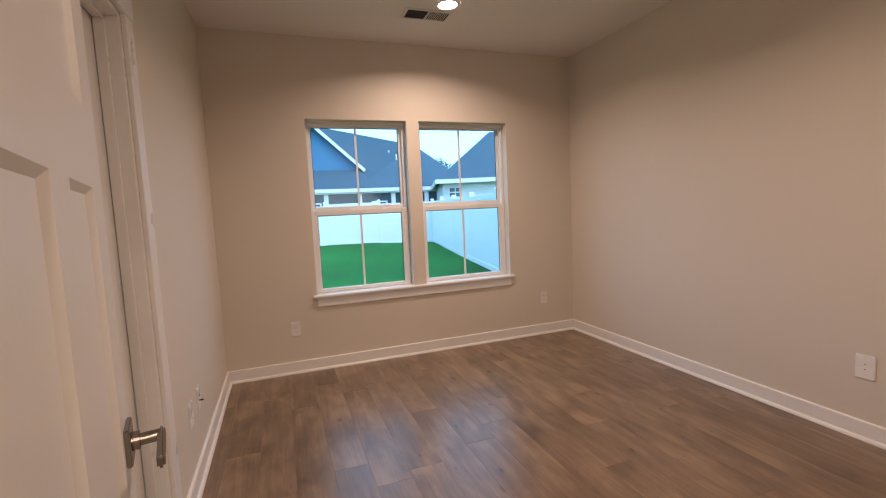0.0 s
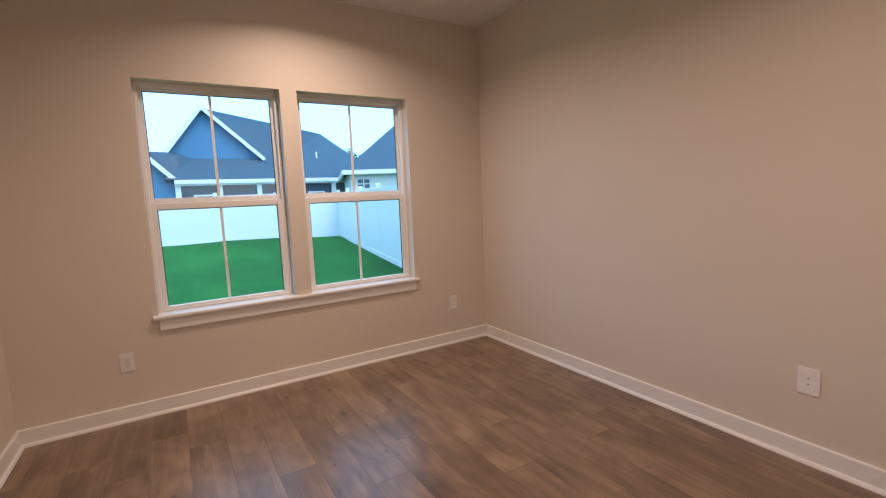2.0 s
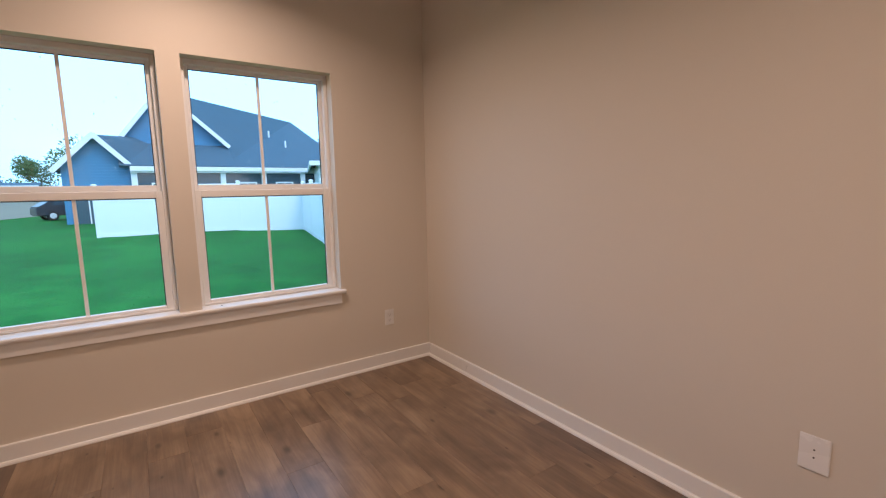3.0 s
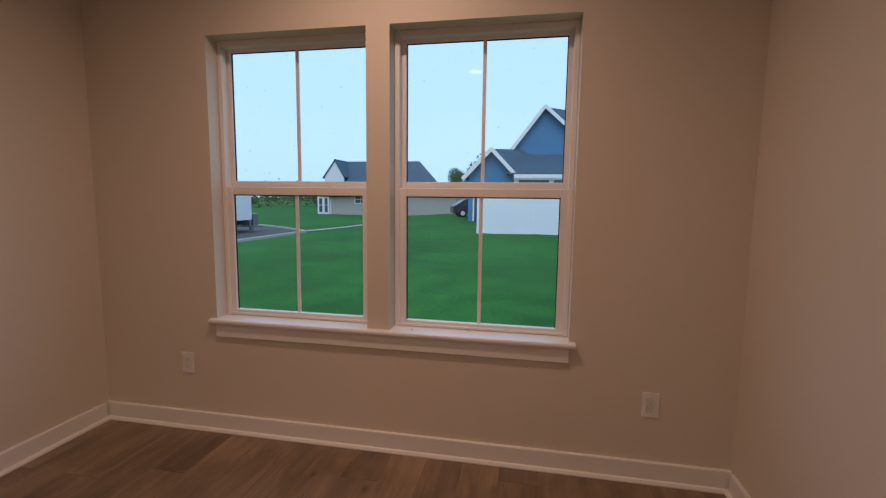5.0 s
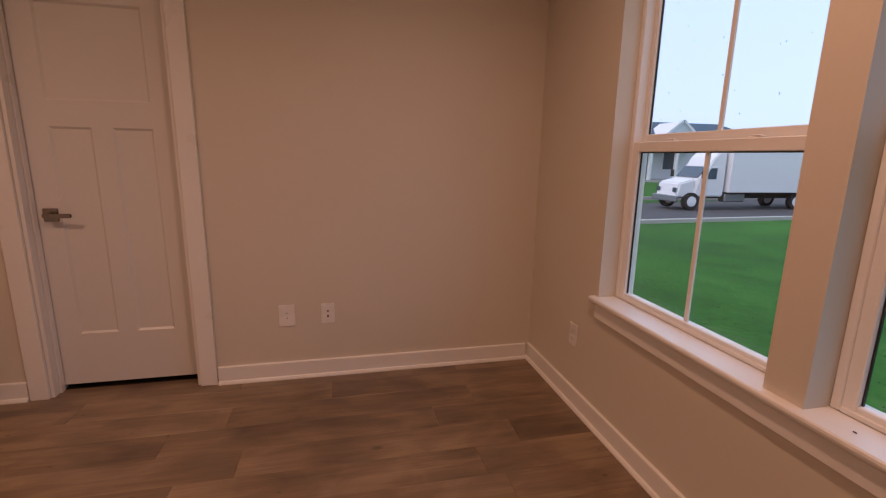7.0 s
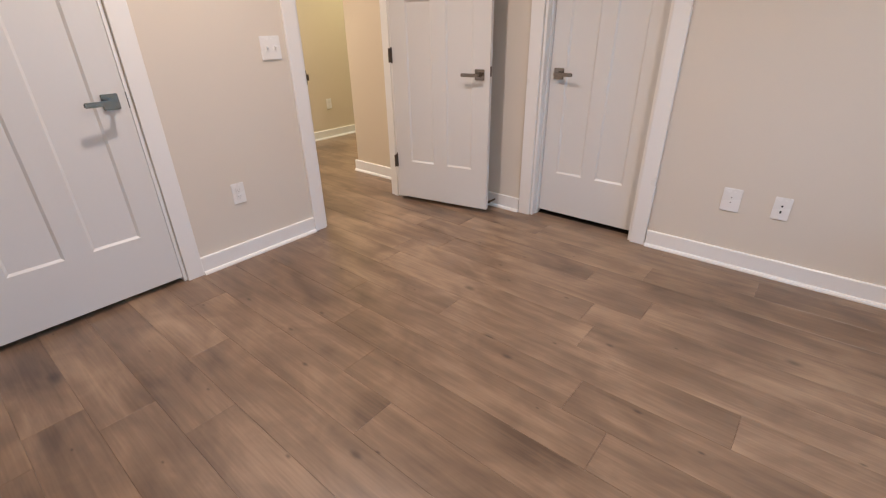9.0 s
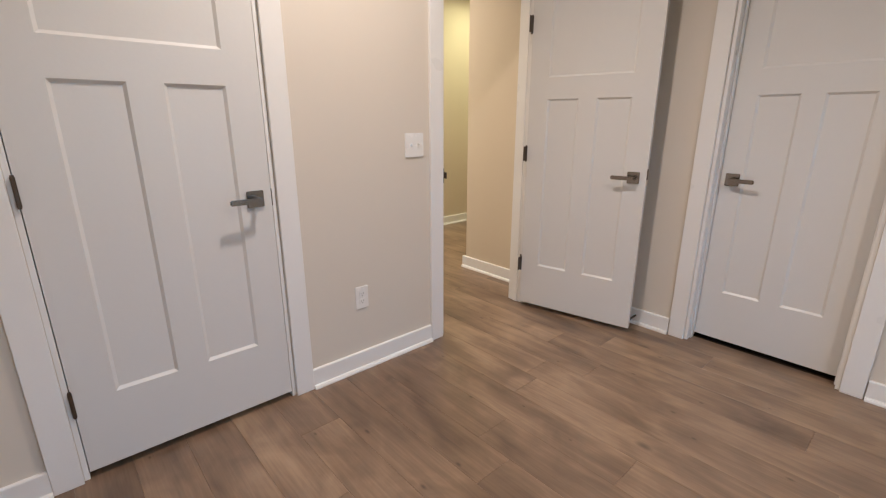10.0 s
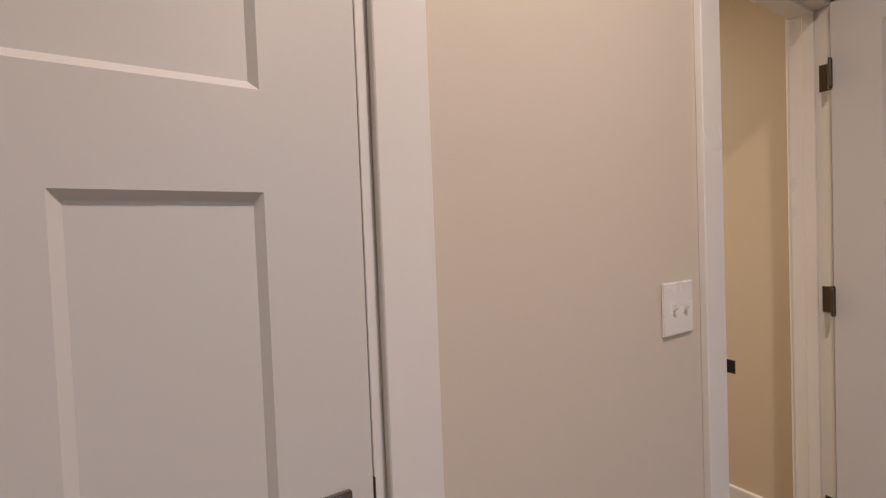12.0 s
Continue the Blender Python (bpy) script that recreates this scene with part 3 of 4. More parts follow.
# ---- ceiling fixtures ----
def ceiling_lamp(x, y):
    root = thing("recessed_light", "round white recessed ceiling light, switched on", "ceiling light", "ceiling lights", at=pose(x, y, RH))
    bm = B()
    r = bmesh.ops.create_circle(bm, segments=40, radius=0.088)["verts"]
    q = bmesh.ops.create_circle(bm, segments=40, radius=0.068)["verts"]
    for v_ in r:
        v_.co.z = -0.0015
    for v_ in q:
        v_.co.z = -0.008
    for i in range(40):
        bm.faces.new((r[i], r[(i + 1) % 40], q[(i + 1) % 40], q[i]))
    part("trim_ring", bm, VENT, root, smooth=True)
    bm = B()
    cyl(bm, (0, 0, -0.006), (0, 0, -0.002), 0.068, seg=40)
    part("diffuser", bm, GLOW, root, "glowing diffuser")
    return root


ceiling_lamp(1.70, 2.84)
ceiling_lamp(1.71, 0.75)
ceiling_lamp(0.72, -1.60)
ceiling_lamp(-1.30, -1.60)

vent = thing("ceiling_vent", "white metal ceiling air register, one half coloured dark for shade", "air vent", at=pose(1.61, 3.04, RH))
bm = B()
for a in ((-0.180, 0.180, -0.092, -0.070), (-0.180, 0.180, 0.070, 0.092), (-0.180, -0.158, -0.070, 0.070), (0.158, 0.180, -0.070, 0.070), (-0.006, 0.006, -0.070, 0.070)):
    bx(bm, *a, -0.008, -0.0005, 0.002)
part("frame", bm, VENT, vent)
# near-black sheet that stands in for the shade inside the duct
bm = B()
bx(bm, -0.159, 0.159, -0.071, 0.071, -0.002, -0.0008)
part("duct_shade", bm, DARK, vent)
for i in range(10):           # louvres of the two halves lean away from each other; the shaded half is coloured dark
    for s in (-1, 1):
        bm = B()
        x = s * (0.014 + i * 0.0148)
        prism(bm, [(x, -0.0022), (x - 0.011, -0.0085), (x - 0.0118, -0.0078), (x - 0.001, -0.0016)] if s > 0 else
              [(x, -0.0022), (x - 0.0035, -0.0085), (x - 0.0043, -0.0080), (x - 0.001, -0.0016)], -0.070, 0.070, "y")
        part("slat", bm, VENT if s > 0 else DARK, vent)

# ---- outdoors ----


def ground_z(x, y):
    t = min(1, max(0, (-x - 3.0) / 9.0))
    return -0.24 - 0.50 * t * t * (3 - 2 * t) + 0.05 * math.sin(0.35 * x + 1) * math.sin(0.3 * y) + 0.15 * math.exp(-((x - 3.4) / 2.8) ** 2 - ((y - 19) / 4.5) ** 2)


def steps(lo, hi, mid, fine, grow):
    out, s, v = [mid], fine, mid
    while v < hi:
        v += s
        s *= grow
        out.append(v)
    s, v = fine, mid
    while v > lo:
        v -= s
        s *= grow
        out.insert(0, v)
    return out


def sheet(name, xs, ys, height, material, label, category, keep=lambda x, y: True):
    bm = B()
    grid = [[bm.verts.new((x, y, height(x, y))) for x in xs] for y in ys]
    for j in range(len(ys) - 1):
        for i in range(len(xs) - 1):
            if keep((xs[i] + xs[i + 1]) / 2, (ys[j] + ys[j + 1]) / 2):
                bm.faces.new((grid[j][i], grid[j][i + 1], grid[j + 1][i + 1], grid[j + 1][i]))
    return tagged(part(name, bm, material, smooth=True), label, category, kind="structure")


sheet("ground", steps(-900, 900, 0, 0.8, 1.09), steps(-900, 900, 10, 0.8, 1.09), ground_z, GRASS, "green mown lawn running to the horizon", "lawn")


def road_edge(y):
    """East edge of the street, which bends north-west."""
    return -9.2 - 0.09 * max(0, y - 15) - 0.75 * max(0, y - 25) ** 1.3


bm = B()
ys = [-40 + 1.0 * i for i in range(84)]
rows = [[bm.verts.new((road_edge(y) + d, y, ground_z(road_edge(y) + d, y) + 0.03)) for d in (-7.0, -3.5, 0.0)] for y in ys]
for a, b in zip(rows, rows[1:]):
    for i in range(2):
        bm.faces.new((a[i], a[i + 1], b[i + 1], b[i]))
structure("road", bm, ASPHALT, "dark grey asphalt street bending past the lawn", "road")
bm = B()
for s0, s1, h in ((0.0, 0.18, 0.10), (-7.18, -7.0, 0.10)):
    rr = []
    for y in ys:
        e = road_edge(y)
        z = ground_z(e, y) + 0.03
        rr.append([bm.verts.new((e + s0, y, z)), bm.verts.new((e + s0, y, z + h)), bm.verts.new((e + s1, y, z + h)), bm.verts.new((e + s1, y, z - 0.05))])
    for a, b in zip(rr, rr[1:]):
        for i in range(3):
            bm.faces.new((a[i], a[i + 1], b[i + 1], b[i]))
structure("kerb", bm, CONCRETE, "pale concrete kerb along the street", "kerb")

bm = B()
rr = []
for i in range(9):
    x, y = -10.3 + i * 0.24, 25.9 + i * 0.66
    z = ground_z(x, y) + 0.035
    rr.append([bm.verts.new((x, y, z)), bm.verts.new((x - 0.45, y + 0.25, z))])
for a, b in zip(rr, rr[1:]):
    bm.faces.new((a[0], b[0], b[1], a[1]))
structure("pavement", bm, CONCRETE, "narrow pale concrete walk off the street", "pavement")

# grass blades on the lawn by the windows
rnd = random.Random(5)
verts, faces = [], []
for _ in range(16000):
    x, y = rnd.uniform(-9, 5.5), 3.95 + 15 * rnd.random() ** 1.4
    if x > 4.4 + 0.12 * (y - 5):
        continue
    z, h, a = ground_z(x, y), rnd.uniform(0.006, 0.015), rnd.uniform(0, math.tau)
    w_, lean = rnd.uniform(0.004, 0.010), rnd.uniform(0, 0.012)
    c, s = math.cos(a), math.sin(a)
    k = len(verts)
    verts += [(x - c * w_, y - s * w_, z - 0.01), (x + c * w_, y + s * w_, z - 0.01), (x - s * lean, y + c * lean, z + h)]
    faces.append((k, k + 1, k + 2))
me = bpy.data.meshes.new("grass")
me.from_pydata(verts, [], faces)
me.materials.append(BLADE)
me.normals_split_custom_set([(0.0, 0.0, 1.0)] * len(me.loops))
tagged(new("grass", me), "short green blades of mown grass", "grass", kind="stuff")

# white vinyl privacy fence: far run and side run
FB = 0.24


def fence(name, p, q, label):
    root = thing(name, label, "fence", "garden fence")
    p, q = Vector(p), Vector(q)
    n = max(1, round((q - p).length / 2.4))
    d = (q - p) / n
    ang = math.degrees(math.atan2(d.y, d.x))
    for i in range(n + 1):
        c = p + d * i
        z = ground_z(c.x, c.y)
        bm = B()
        bx(bm, -0.064, 0.064, -0.064, 0.064, -0.1, 1.90, 0.006)
        o = part("post", bm, FENCE, root)
        o.matrix_local = pose(c.x, c.y, z, 0, 0, ang)
        bm = B()
        bmesh.ops.create_cone(bm, cap_ends=True, segments=4, radius1=0.100, radius2=0.03, depth=0.025, matrix=pose(0, 0, 1.938, 0, 0, 45))
        bx(bm, -0.074, 0.074, -0.074, 0.074, 1.895, 1.926)
        part("post_cap", bm, FENCE, o)
        if i < n:
            L = d.length - 0.12
            m = p + d * (i + 0.5)
            zz = min(z, ground_z((c + d).x, (c + d).y))
            bm = B()
            boards = 14
            for k in range(boards):
                u0 = -L / 2 + L * k / boards
                bx(bm, u0 + 0.0012, u0 + L / boards - 0.0012, -0.011, 0.011, 0.09, 1.72)
            bx(bm, -L / 2, L / 2, -0.006, 0.006, 0.09, 1.72)
            pn = part("panel", bm, FENCE, root)
            pn.matrix_local = pose(m.x, m.y, zz, 0, 0, ang) @ pose(0, -0.046, 0)
            for z0, z1 in ((0.02, 0.14), (1.70, 1.83)):
                bm = B()
                bx(bm, -L / 2 - 0.03, L / 2 + 0.03, -0.025, 0.025, z0, z1, 0.004)
                part("rail", bm, FENCE, pn)
    return root


CORNER = (7.02, 18.97, 0)
fence("fence", (0.2, 21.26, 0), CORNER, "white vinyl privacy fence across the end of the lawn")
fence("fence", CORNER, (4.58, 6.2, 0), "white vinyl privacy fence along the side of the lawn")


# ---- houses ----
def roof_slab(bm, quad, th=0.14):
    """A roof plane of some thickness from three or four points, in order."""
    n = (Vector(quad[1]) - Vector(quad[0])).cross(Vector(quad[2]) - Vector(quad[0])).normalized()
    if n.z < 0:
        n = -n
    a = [bm.verts.new(Vector(v_)) for v_ in quad]
    b = [bm.verts.new(Vector(v_) - n * th) for v_ in quad]
    k = len(quad)
    fs = [bm.faces.new(a), bm.faces.new(b[::-1])] + [bm.faces.new((a[i], b[i], b[(i + 1) % k], a[(i + 1) % k])) for i in range(k)]
    bmesh.ops.recalc_face_normals(bm, faces=fs)
    return bm


def bar(bm, p, q, h, w_):
    """A board of height h and thickness w_ from p to q."""
    p, q = Vector(p), Vector(q)
    d = q - p
    m = Matrix.Translation((p + q) / 2) @ d.to_track_quat("X", "Z").to_matrix().to_4x4() @ Matrix.Diagonal((d.length, w_, h, 1))
    bmesh.ops.create_cube(bm, size=1, matrix=m)
    return bm


def house_window(root, x0, x1, y, z0, z1, cols=2, rows_=2):
    bm = B()
    t = 0.09
    bx(bm, x0 - t, x0, y - 0.06, y + 0.02, z0 - t, z1 + t)
    bx(bm, x1, x1 + t, y - 0.06, y + 0.02, z0 - t, z1 + t)
    bx(bm, x0, x1, y - 0.06, y + 0.02, z1, z1 + t)
    bx(bm, x0, x1, y - 0.06, y + 0.02, z0 - t, z0)
    wn_ = part("window", bm, OUTTRIM, root)
    for i in range(cols):
        for j in range(rows_):
            bm = B()
            u, v_ = (x1 - x0) / cols, (z1 - z0) / rows_
            bx(bm, x0 + u * i + 0.03, x0 + u * (i + 1) - 0.03, y - 0.03, y - 0.01, z0 + v_ * j + 0.03, z0 + v_ * (j + 1) - 0.03)
            part("pane", bm, PANE, wn_)
    bm = B()
    for i in range(1, cols):
        bx(bm, x0 + u * i - 0.03, x0 + u * i + 0.03, y - 0.045, y, z0, z1)
    for j in range(1, rows_):
        bx(bm, x0, x1, y - 0.045, y, z0 + v_ * j - 0.03, z0 + v_ * j + 0.03)
    if cols > 1 or rows_ > 1:
        part("glazing_bar", bm, OUTTRIM, wn_)
    else:
        bm.free()


# blue house behind the fence: main hip roof, tall front gable, low left gable, screened porch
hs = thing("blue_house", "blue-sided house with dark shingle gables and white trim", "house")
Y0, GZ = 30.5, -0.5
bm = B()
bx(bm, 0.9, 13.3, Y0 + 2.2, Y0 + 13, GZ, 3.1)
bx(bm, -1.9, 1.0, Y0 + 0.2, Y0 + 10, GZ, 3.0)
prism(bm, [(-1.9, 3.0), (1.0, 3.0), (-0.45, 4.55)], Y0 + 0.2, Y0 + 0.35, "y")
prism(bm, [(0.75, 3.9), (6.0, 3.9), (6.0, 4.45), (2.8, 7.35), (0.75, 4.75)], Y0 + 1.6, Y0 + 1.75, "y")
part("wall", bm, BLUE, hs)
bm = B()
RZ = 7.55
roof_slab(bm, [(5.4, Y0 - 0.3, 3.10), (13.6, Y0 - 0.3, 3.10), (12.0, Y0 + 8.2, RZ - 0.42)])
roof_slab(bm, [(5.4, Y0 - 0.3, 3.10), (12.0, Y0 + 8.2, RZ - 0.42), (6.2, Y0 + 1.5, 4.40)])
roof_slab(bm, [(6.2, Y0 + 1.5, 4.40), (12.0, Y0 + 8.2, RZ - 0.42), (2.9, Y0 + 1.9, RZ - 0.05)])
roof_slab(bm, [(0.55, Y0 - 0.3, 3.10), (6.2, Y0 - 0.3, 3.10), (6.2, Y0 + 1.58, 4.44), (0.55, Y0 + 1.58, 4.44)])
roof_slab(bm, [(13.6, Y0 - 0.3, 3.10), (13.6, Y0 + 14, 3.10), (12.0, Y0 + 8.2, RZ - 0.42)])
roof_slab(bm, [(13.6, Y0 + 14, 3.10), (0.5, Y0 + 14, 3.10), (2.8, Y0 + 8.2, RZ - 0.5), (12.0, Y0 + 8.2, RZ - 0.42)])
roof_slab(bm, [(2.8, Y0 + 1.3, RZ), (2.8, Y0 + 9, RZ), (6.2, Y0 + 9, 4.45), (6.2, Y0 + 1.3, 4.45)])
roof_slab(bm, [(2.8, Y0 + 1.3, RZ), (2.8, Y0 + 9, RZ), (0.5, Y0 + 9, 4.52), (0.5, Y0 + 1.3, 4.52)])
roof_slab(bm, [(-0.40, Y0 + 0.2, 4.68), (1.25, Y0 - 0.05, 3.02), (2.0, Y0 + 1.45, 4.40)])
roof_slab(bm, [(-0.40, Y0 + 0.2, 4.68), (2.0, Y0 + 1.45, 4.40), (1.3, Y0 + 1.65, 4.78)])
roof_slab(bm, [(-0.45, Y0 - 0.1, 4.75), (-0.45, Y0 + 9, 4.75), (1.35, Y0 + 9, 2.85), (1.35, Y0 - 0.1, 2.85)])
roof_slab(bm, [(-0.45, Y0 - 0.1, 4.75), (-0.45, Y0 + 9, 4.75), (-2.25, Y0 + 9, 2.85), (-2.25, Y0 - 0.1, 2.85)])
part("roof", bm, SHINGLE, hs)
bm = B()
bar(bm, (2.8, Y0 + 1.25, RZ - 0.10), (6.2, Y0 + 1.25, 4.35), 0.22, 0.10)
bar(bm, (2.8, Y0 + 1.25, RZ - 0.10), (0.5, Y0 + 1.25, 4.42), 0.22, 0.10)
prism(bm, [(2.62, RZ - 0.30), (2.98, RZ - 0.30), (2.87, RZ - 0.06), (2.8, RZ + 0.01), (2.73, RZ - 0.06)], Y0 + 1.19, Y0 + 1.31, "y")
prism(bm, [(-0.63, 4.44), (-0.27, 4.44), (-0.38, 4.70), (-0.45, 4.77), (-0.52, 4.70)], Y0 - 0.21, Y0 - 0.09, "y")
bar(bm, (-0.45, Y0 - 0.15, 4.65), (1.35, Y0 - 0.15, 2.75), 0.24, 0.10)
bar(bm, (-0.45, Y0 - 0.15, 4.65), (-2.25, Y0 - 0.15, 2.75), 0.24, 0.10)
part("rake_trim", bm, OUTTRIM, hs)
bm = B()
bx(bm, 1.0, 13.6, Y0 - 0.36, Y0 - 0.26, 2.82, 3.06)
bx(bm, 1.0, 13.5, Y0 - 0.26, Y0 + 2.2, 2.72, 2.82)
part("fascia", bm, OUTTRIM, hs)
for px in (1.15, 3.3, 5.5, 7.8, 10.2, 13.3):
    bm = B()
    bx(bm, px - 0.14, px + 0.14, Y0 - 0.14, Y0 + 0.14, GZ, 2.74)
    part("porch_post", bm, OUTTRIM, hs)
bm = B()
bx(bm, 1.3, 13.2, Y0 + 0.05, Y0 + 0.08, GZ, 2.72)
part("porch_screen", bm, PANE, hs, "dark porch screen")
for a in (2.0, 6.4, 8.6, 11.4):
    house_window(hs, a, a + 0.9, Y0 + 0.03, 1.0, 2.1)
house_window(hs, -1.5, 0.3, Y0 + 0.2, GZ + 0.15, 1.75, 3, 1)
for i, (a, b) in enumerate(((6.2, 5.2), (8.9, 5.9), (9.3, 5.5), (10.0, 4.7))):
    t = (b - 3.1) / (RZ - 3.1)
    bm = B()
    cyl(bm, (a, Y0 - 0.3 + 8.5 * t, b - 0.1), (a, Y0 - 0.3 + 8.5 * t, b + 0.35), 0.06, seg=10)
    part("roof_pipe", bm, OUTTRIM, hs)

hs.matrix_world = pose(0.19, -0.30, -0.35) @ Matrix.Scale(1.095, 4)

# white house beyond the side fence, turned a little
hs = thing("white_house", "white-sided house with a dark hip roof", "house")
bm = B()
bx(bm, 0, 8.6, 0, 9.8, GZ, 2.95)
part("wall", bm, WHITES, hs)
bm = B()
roof_slab(bm, [(-0.4, -0.4, 2.98), (9.0, -0.4, 2.98), (6.0, 4.9, 6.4), (3.6, 4.9, 6.4)])
roof_slab(bm, [(-0.4, -0.4, 2.98), (3.6, 4.9, 6.4), (-0.4, 10.2, 2.98)])
roof_slab(bm, [(9.0, -0.4, 2.98), (9.0, 10.2, 2.98), (6.0, 4.9, 6.4)])
roof_slab(bm, [(-0.4, 10.2, 2.98), (9.0, 10.2, 2.98), (6.0, 4.9, 6.4), (3.6, 4.9, 6.4)])
part("roof", bm, SHINGLE, hs)
bm = B()
bx(bm, -0.45, 9.05, -0.48, -0.38, 2.76, 3.00)
bx(bm, -0.45, -0.35, -0.38, 10.2, 2.76, 3.00)
part("fascia", bm, OUTTRIM, hs)
for a in (0.35, 3.35, 6.2):
    house_window(hs, a, a + 0.70, 0.0, 1.98, 2.52)
hs.matrix_world = pose(9.55, 24.35, -0.08, 0, 0, -17)

# long beige house across the lawn
hs = thing("beige_house", "long beige-sided house with dark roof and white gable", "house")
BZ = -1.0
bm = B()
bx(bm, -21.4, -5.8, 53.0, 62, BZ, 2.30)
part("wall", bm, BEIGE, hs)
bm = B()
bx(bm, -22.9, -21.4, 52.6, 60, BZ, 1.60)
bx(bm, -16.5, -9.4, 54.2, 62, 2.2, 3.10)
prism(bm, [(-22.7, 2.4), (-20.2, 2.4), (-20.2, 3.95), (-21.3, 5.85), (-22.7, 3.95)], 54.3, 54.5, "y")
part("gable_wall", bm, WHITES, hs)
bm = B()
roof_slab(bm, [(-22.6, 52.5, 1.62), (-16.5, 52.5, 1.62), (-16.5, 54.3, 2.70), (-22.6, 54.3, 2.70)])
roof_slab(bm, [(-16.5, 52.5, 2.30), (-5.4, 52.5, 2.30), (-5.4, 54.3, 2.60), (-16.5, 54.3, 2.60)])
roof_slab(bm, [(-21.3, 54.4, 3.0), (-9.0, 54.0, 3.05), (-11.5, 58, 6.0), (-21.3, 58, 6.0)])
roof_slab(bm, [(-22.7, 62.5, 2.4), (-9.0, 62.5, 2.4), (-11.5, 58, 6.0), (-21.3, 58, 6.0)])
roof_slab(bm, [(-9.0, 54.0, 3.05), (-9.0, 62.5, 2.4), (-11.5, 58, 6.0)])
roof_slab(bm, [(-21.3, 54.2, 6.0), (-21.3, 62, 6.0), (-23.0, 62, 3.7), (-23.0, 54.2, 3.7)])
roof_slab(bm, [(-21.3, 54.2, 6.0), (-21.3, 58, 6.0), (-20.0, 58, 3.8), (-20.0, 54.2, 3.8)])
part("roof", bm, SHINGLE, hs)
bm = B()
bx(bm, -22.6, -16.5, 52.40, 52.52, 1.42, 1.66)
bx(bm, -16.5, -5.4, 52.40, 52.52, 2.08, 2.32)
bx(bm, -21.5, -21.3, 52.90, 53.0, BZ, 1.45)
part("fascia", bm, OUTTRIM, hs)
for a, b in ((-18.2, -16.8),):
    house_window(hs, a, b, 53.0, 0.65, 1.55)
bm = B()
bx(bm, -15.0, -14.3, 52.93, 53.0, 0.9, 1.6)
part("wall_vent", bm, OUTTRIM, hs)
for a in (-22.7, -22.0):
    house_window(hs, a, a + 0.45, 52.6, -0.5, 1.2, 1, 2)

# white house with a porch beyond the street, its ridge along the street
hs = thing("far_house", "far white house with porch and dark roof beyond the street", "house")
bm = B()
bx(bm, -46, -36, 27, 46, -0.9, 2.9)
part("wall", bm, WHITES, hs)
bm = B()
roof_slab(bm, [(-35.5, 26.5, 2.85), (-35.5, 46.5, 2.85), (-41, 43.5, 5.25), (-41, 29.5, 5.25)])
roof_slab(bm, [(-46.5, 26.5, 2.85), (-46.5, 46.5, 2.85), (-41, 43.5, 5.25), (-41, 29.5, 5.25)])
roof_slab(bm, [(-35.5, 46.5, 2.85), (-46.5, 46.5, 2.85), (-41, 43.5, 5.25)])
roof_slab(bm, [(-35.5, 26.5, 2.85), (-46.5, 26.5, 2.85), (-41, 29.5, 5.25)])
roof_slab(bm, [(-33.4, 26.6, 2.45), (-33.4, 35.4, 2.45), (-35.9, 35.4, 3.0), (-35.9, 26.6, 3.0)])
part("roof", bm, SHINGLE, hs)
bm = B()
prism(bm, [(32.0, 2.95), (37.0, 2.95), (34.5, 4.9)], -35.7, -39.0, "x")
part("gable_wall", bm, WHITES, hs)
bm = B()
bar(bm, (-35.6, 31.6, 2.75), (-35.6, 34.5, 5.0), 0.22, 0.12)
bar(bm, (-35.6, 37.4, 2.75), (-35.6, 34.5, 5.0), 0.22, 0.12)
bx(bm, -33.5, -33.35, 26.6, 35.4, 2.22, 2.48)
bx(bm, -35.6, -35.45, 35.5, 46.5, 2.62, 2.87)
part("fascia", bm, OUTTRIM, hs)
for a in (26.9, 29.6, 32.3, 35.0):
    bm = B()
    bx(bm, -33.65, -33.40, a, a + 0.25, -0.5, 2.24)
    part("porch_column", bm, OUTTRIM, hs)
bm = B()
bx(bm, -36.0, -33.3, 26.6, 35.4, -0.9, -0.5)
part("porch_floor", bm, CONCRETE, hs)
for a, b, c in ((28.0, 29.2, 0.4), (30.3, 31.3, -0.5), (33.0, 34.4, 0.4), (38.0, 39.4, 0.5), (42.0, 43.4, 0.5)):
    bm = B()
    bx(bm, -36.05, -35.96, a - 0.1, b + 0.1, c - 0.1, 2.1)
    frame_ = part("window_frame", bm, OUTTRIM, hs)
    bm = B()
    bx(bm, -35.95, -35.93, a, b, c, 2.0)
    part("pane", bm, PANE, frame_)


# ---- vehicles ----
def wheel(parent, x, y, z, r, w_=0.28):
    bm = B()
    cyl(bm, (x, y - w_ / 2, z), (x, y + w_ / 2, z), r, seg=28)
    es = [e for e in bm.edges if abs(e.verts[0].co.y - e.verts[1].co.y) < 1e-5]
    bmesh.ops.bevel(bm, geom=es, offset=0.03, segments=2, affect="EDGES")
    wh = part("wheel", bm, RUBBER, parent)
    bm = B()
    cyl(bm, (x, y - w_ / 2 - 0.012, z), (x, y + w_ / 2 + 0.012, z), r * 0.58, seg=24)
    cyl(bm, (x, y - w_ / 2 - 0.04, z), (x, y + w_ / 2 + 0.04, z), r * 0.22, seg=16)
    part("rim", bm, OUTTRIM, wh, "pale steel rim")


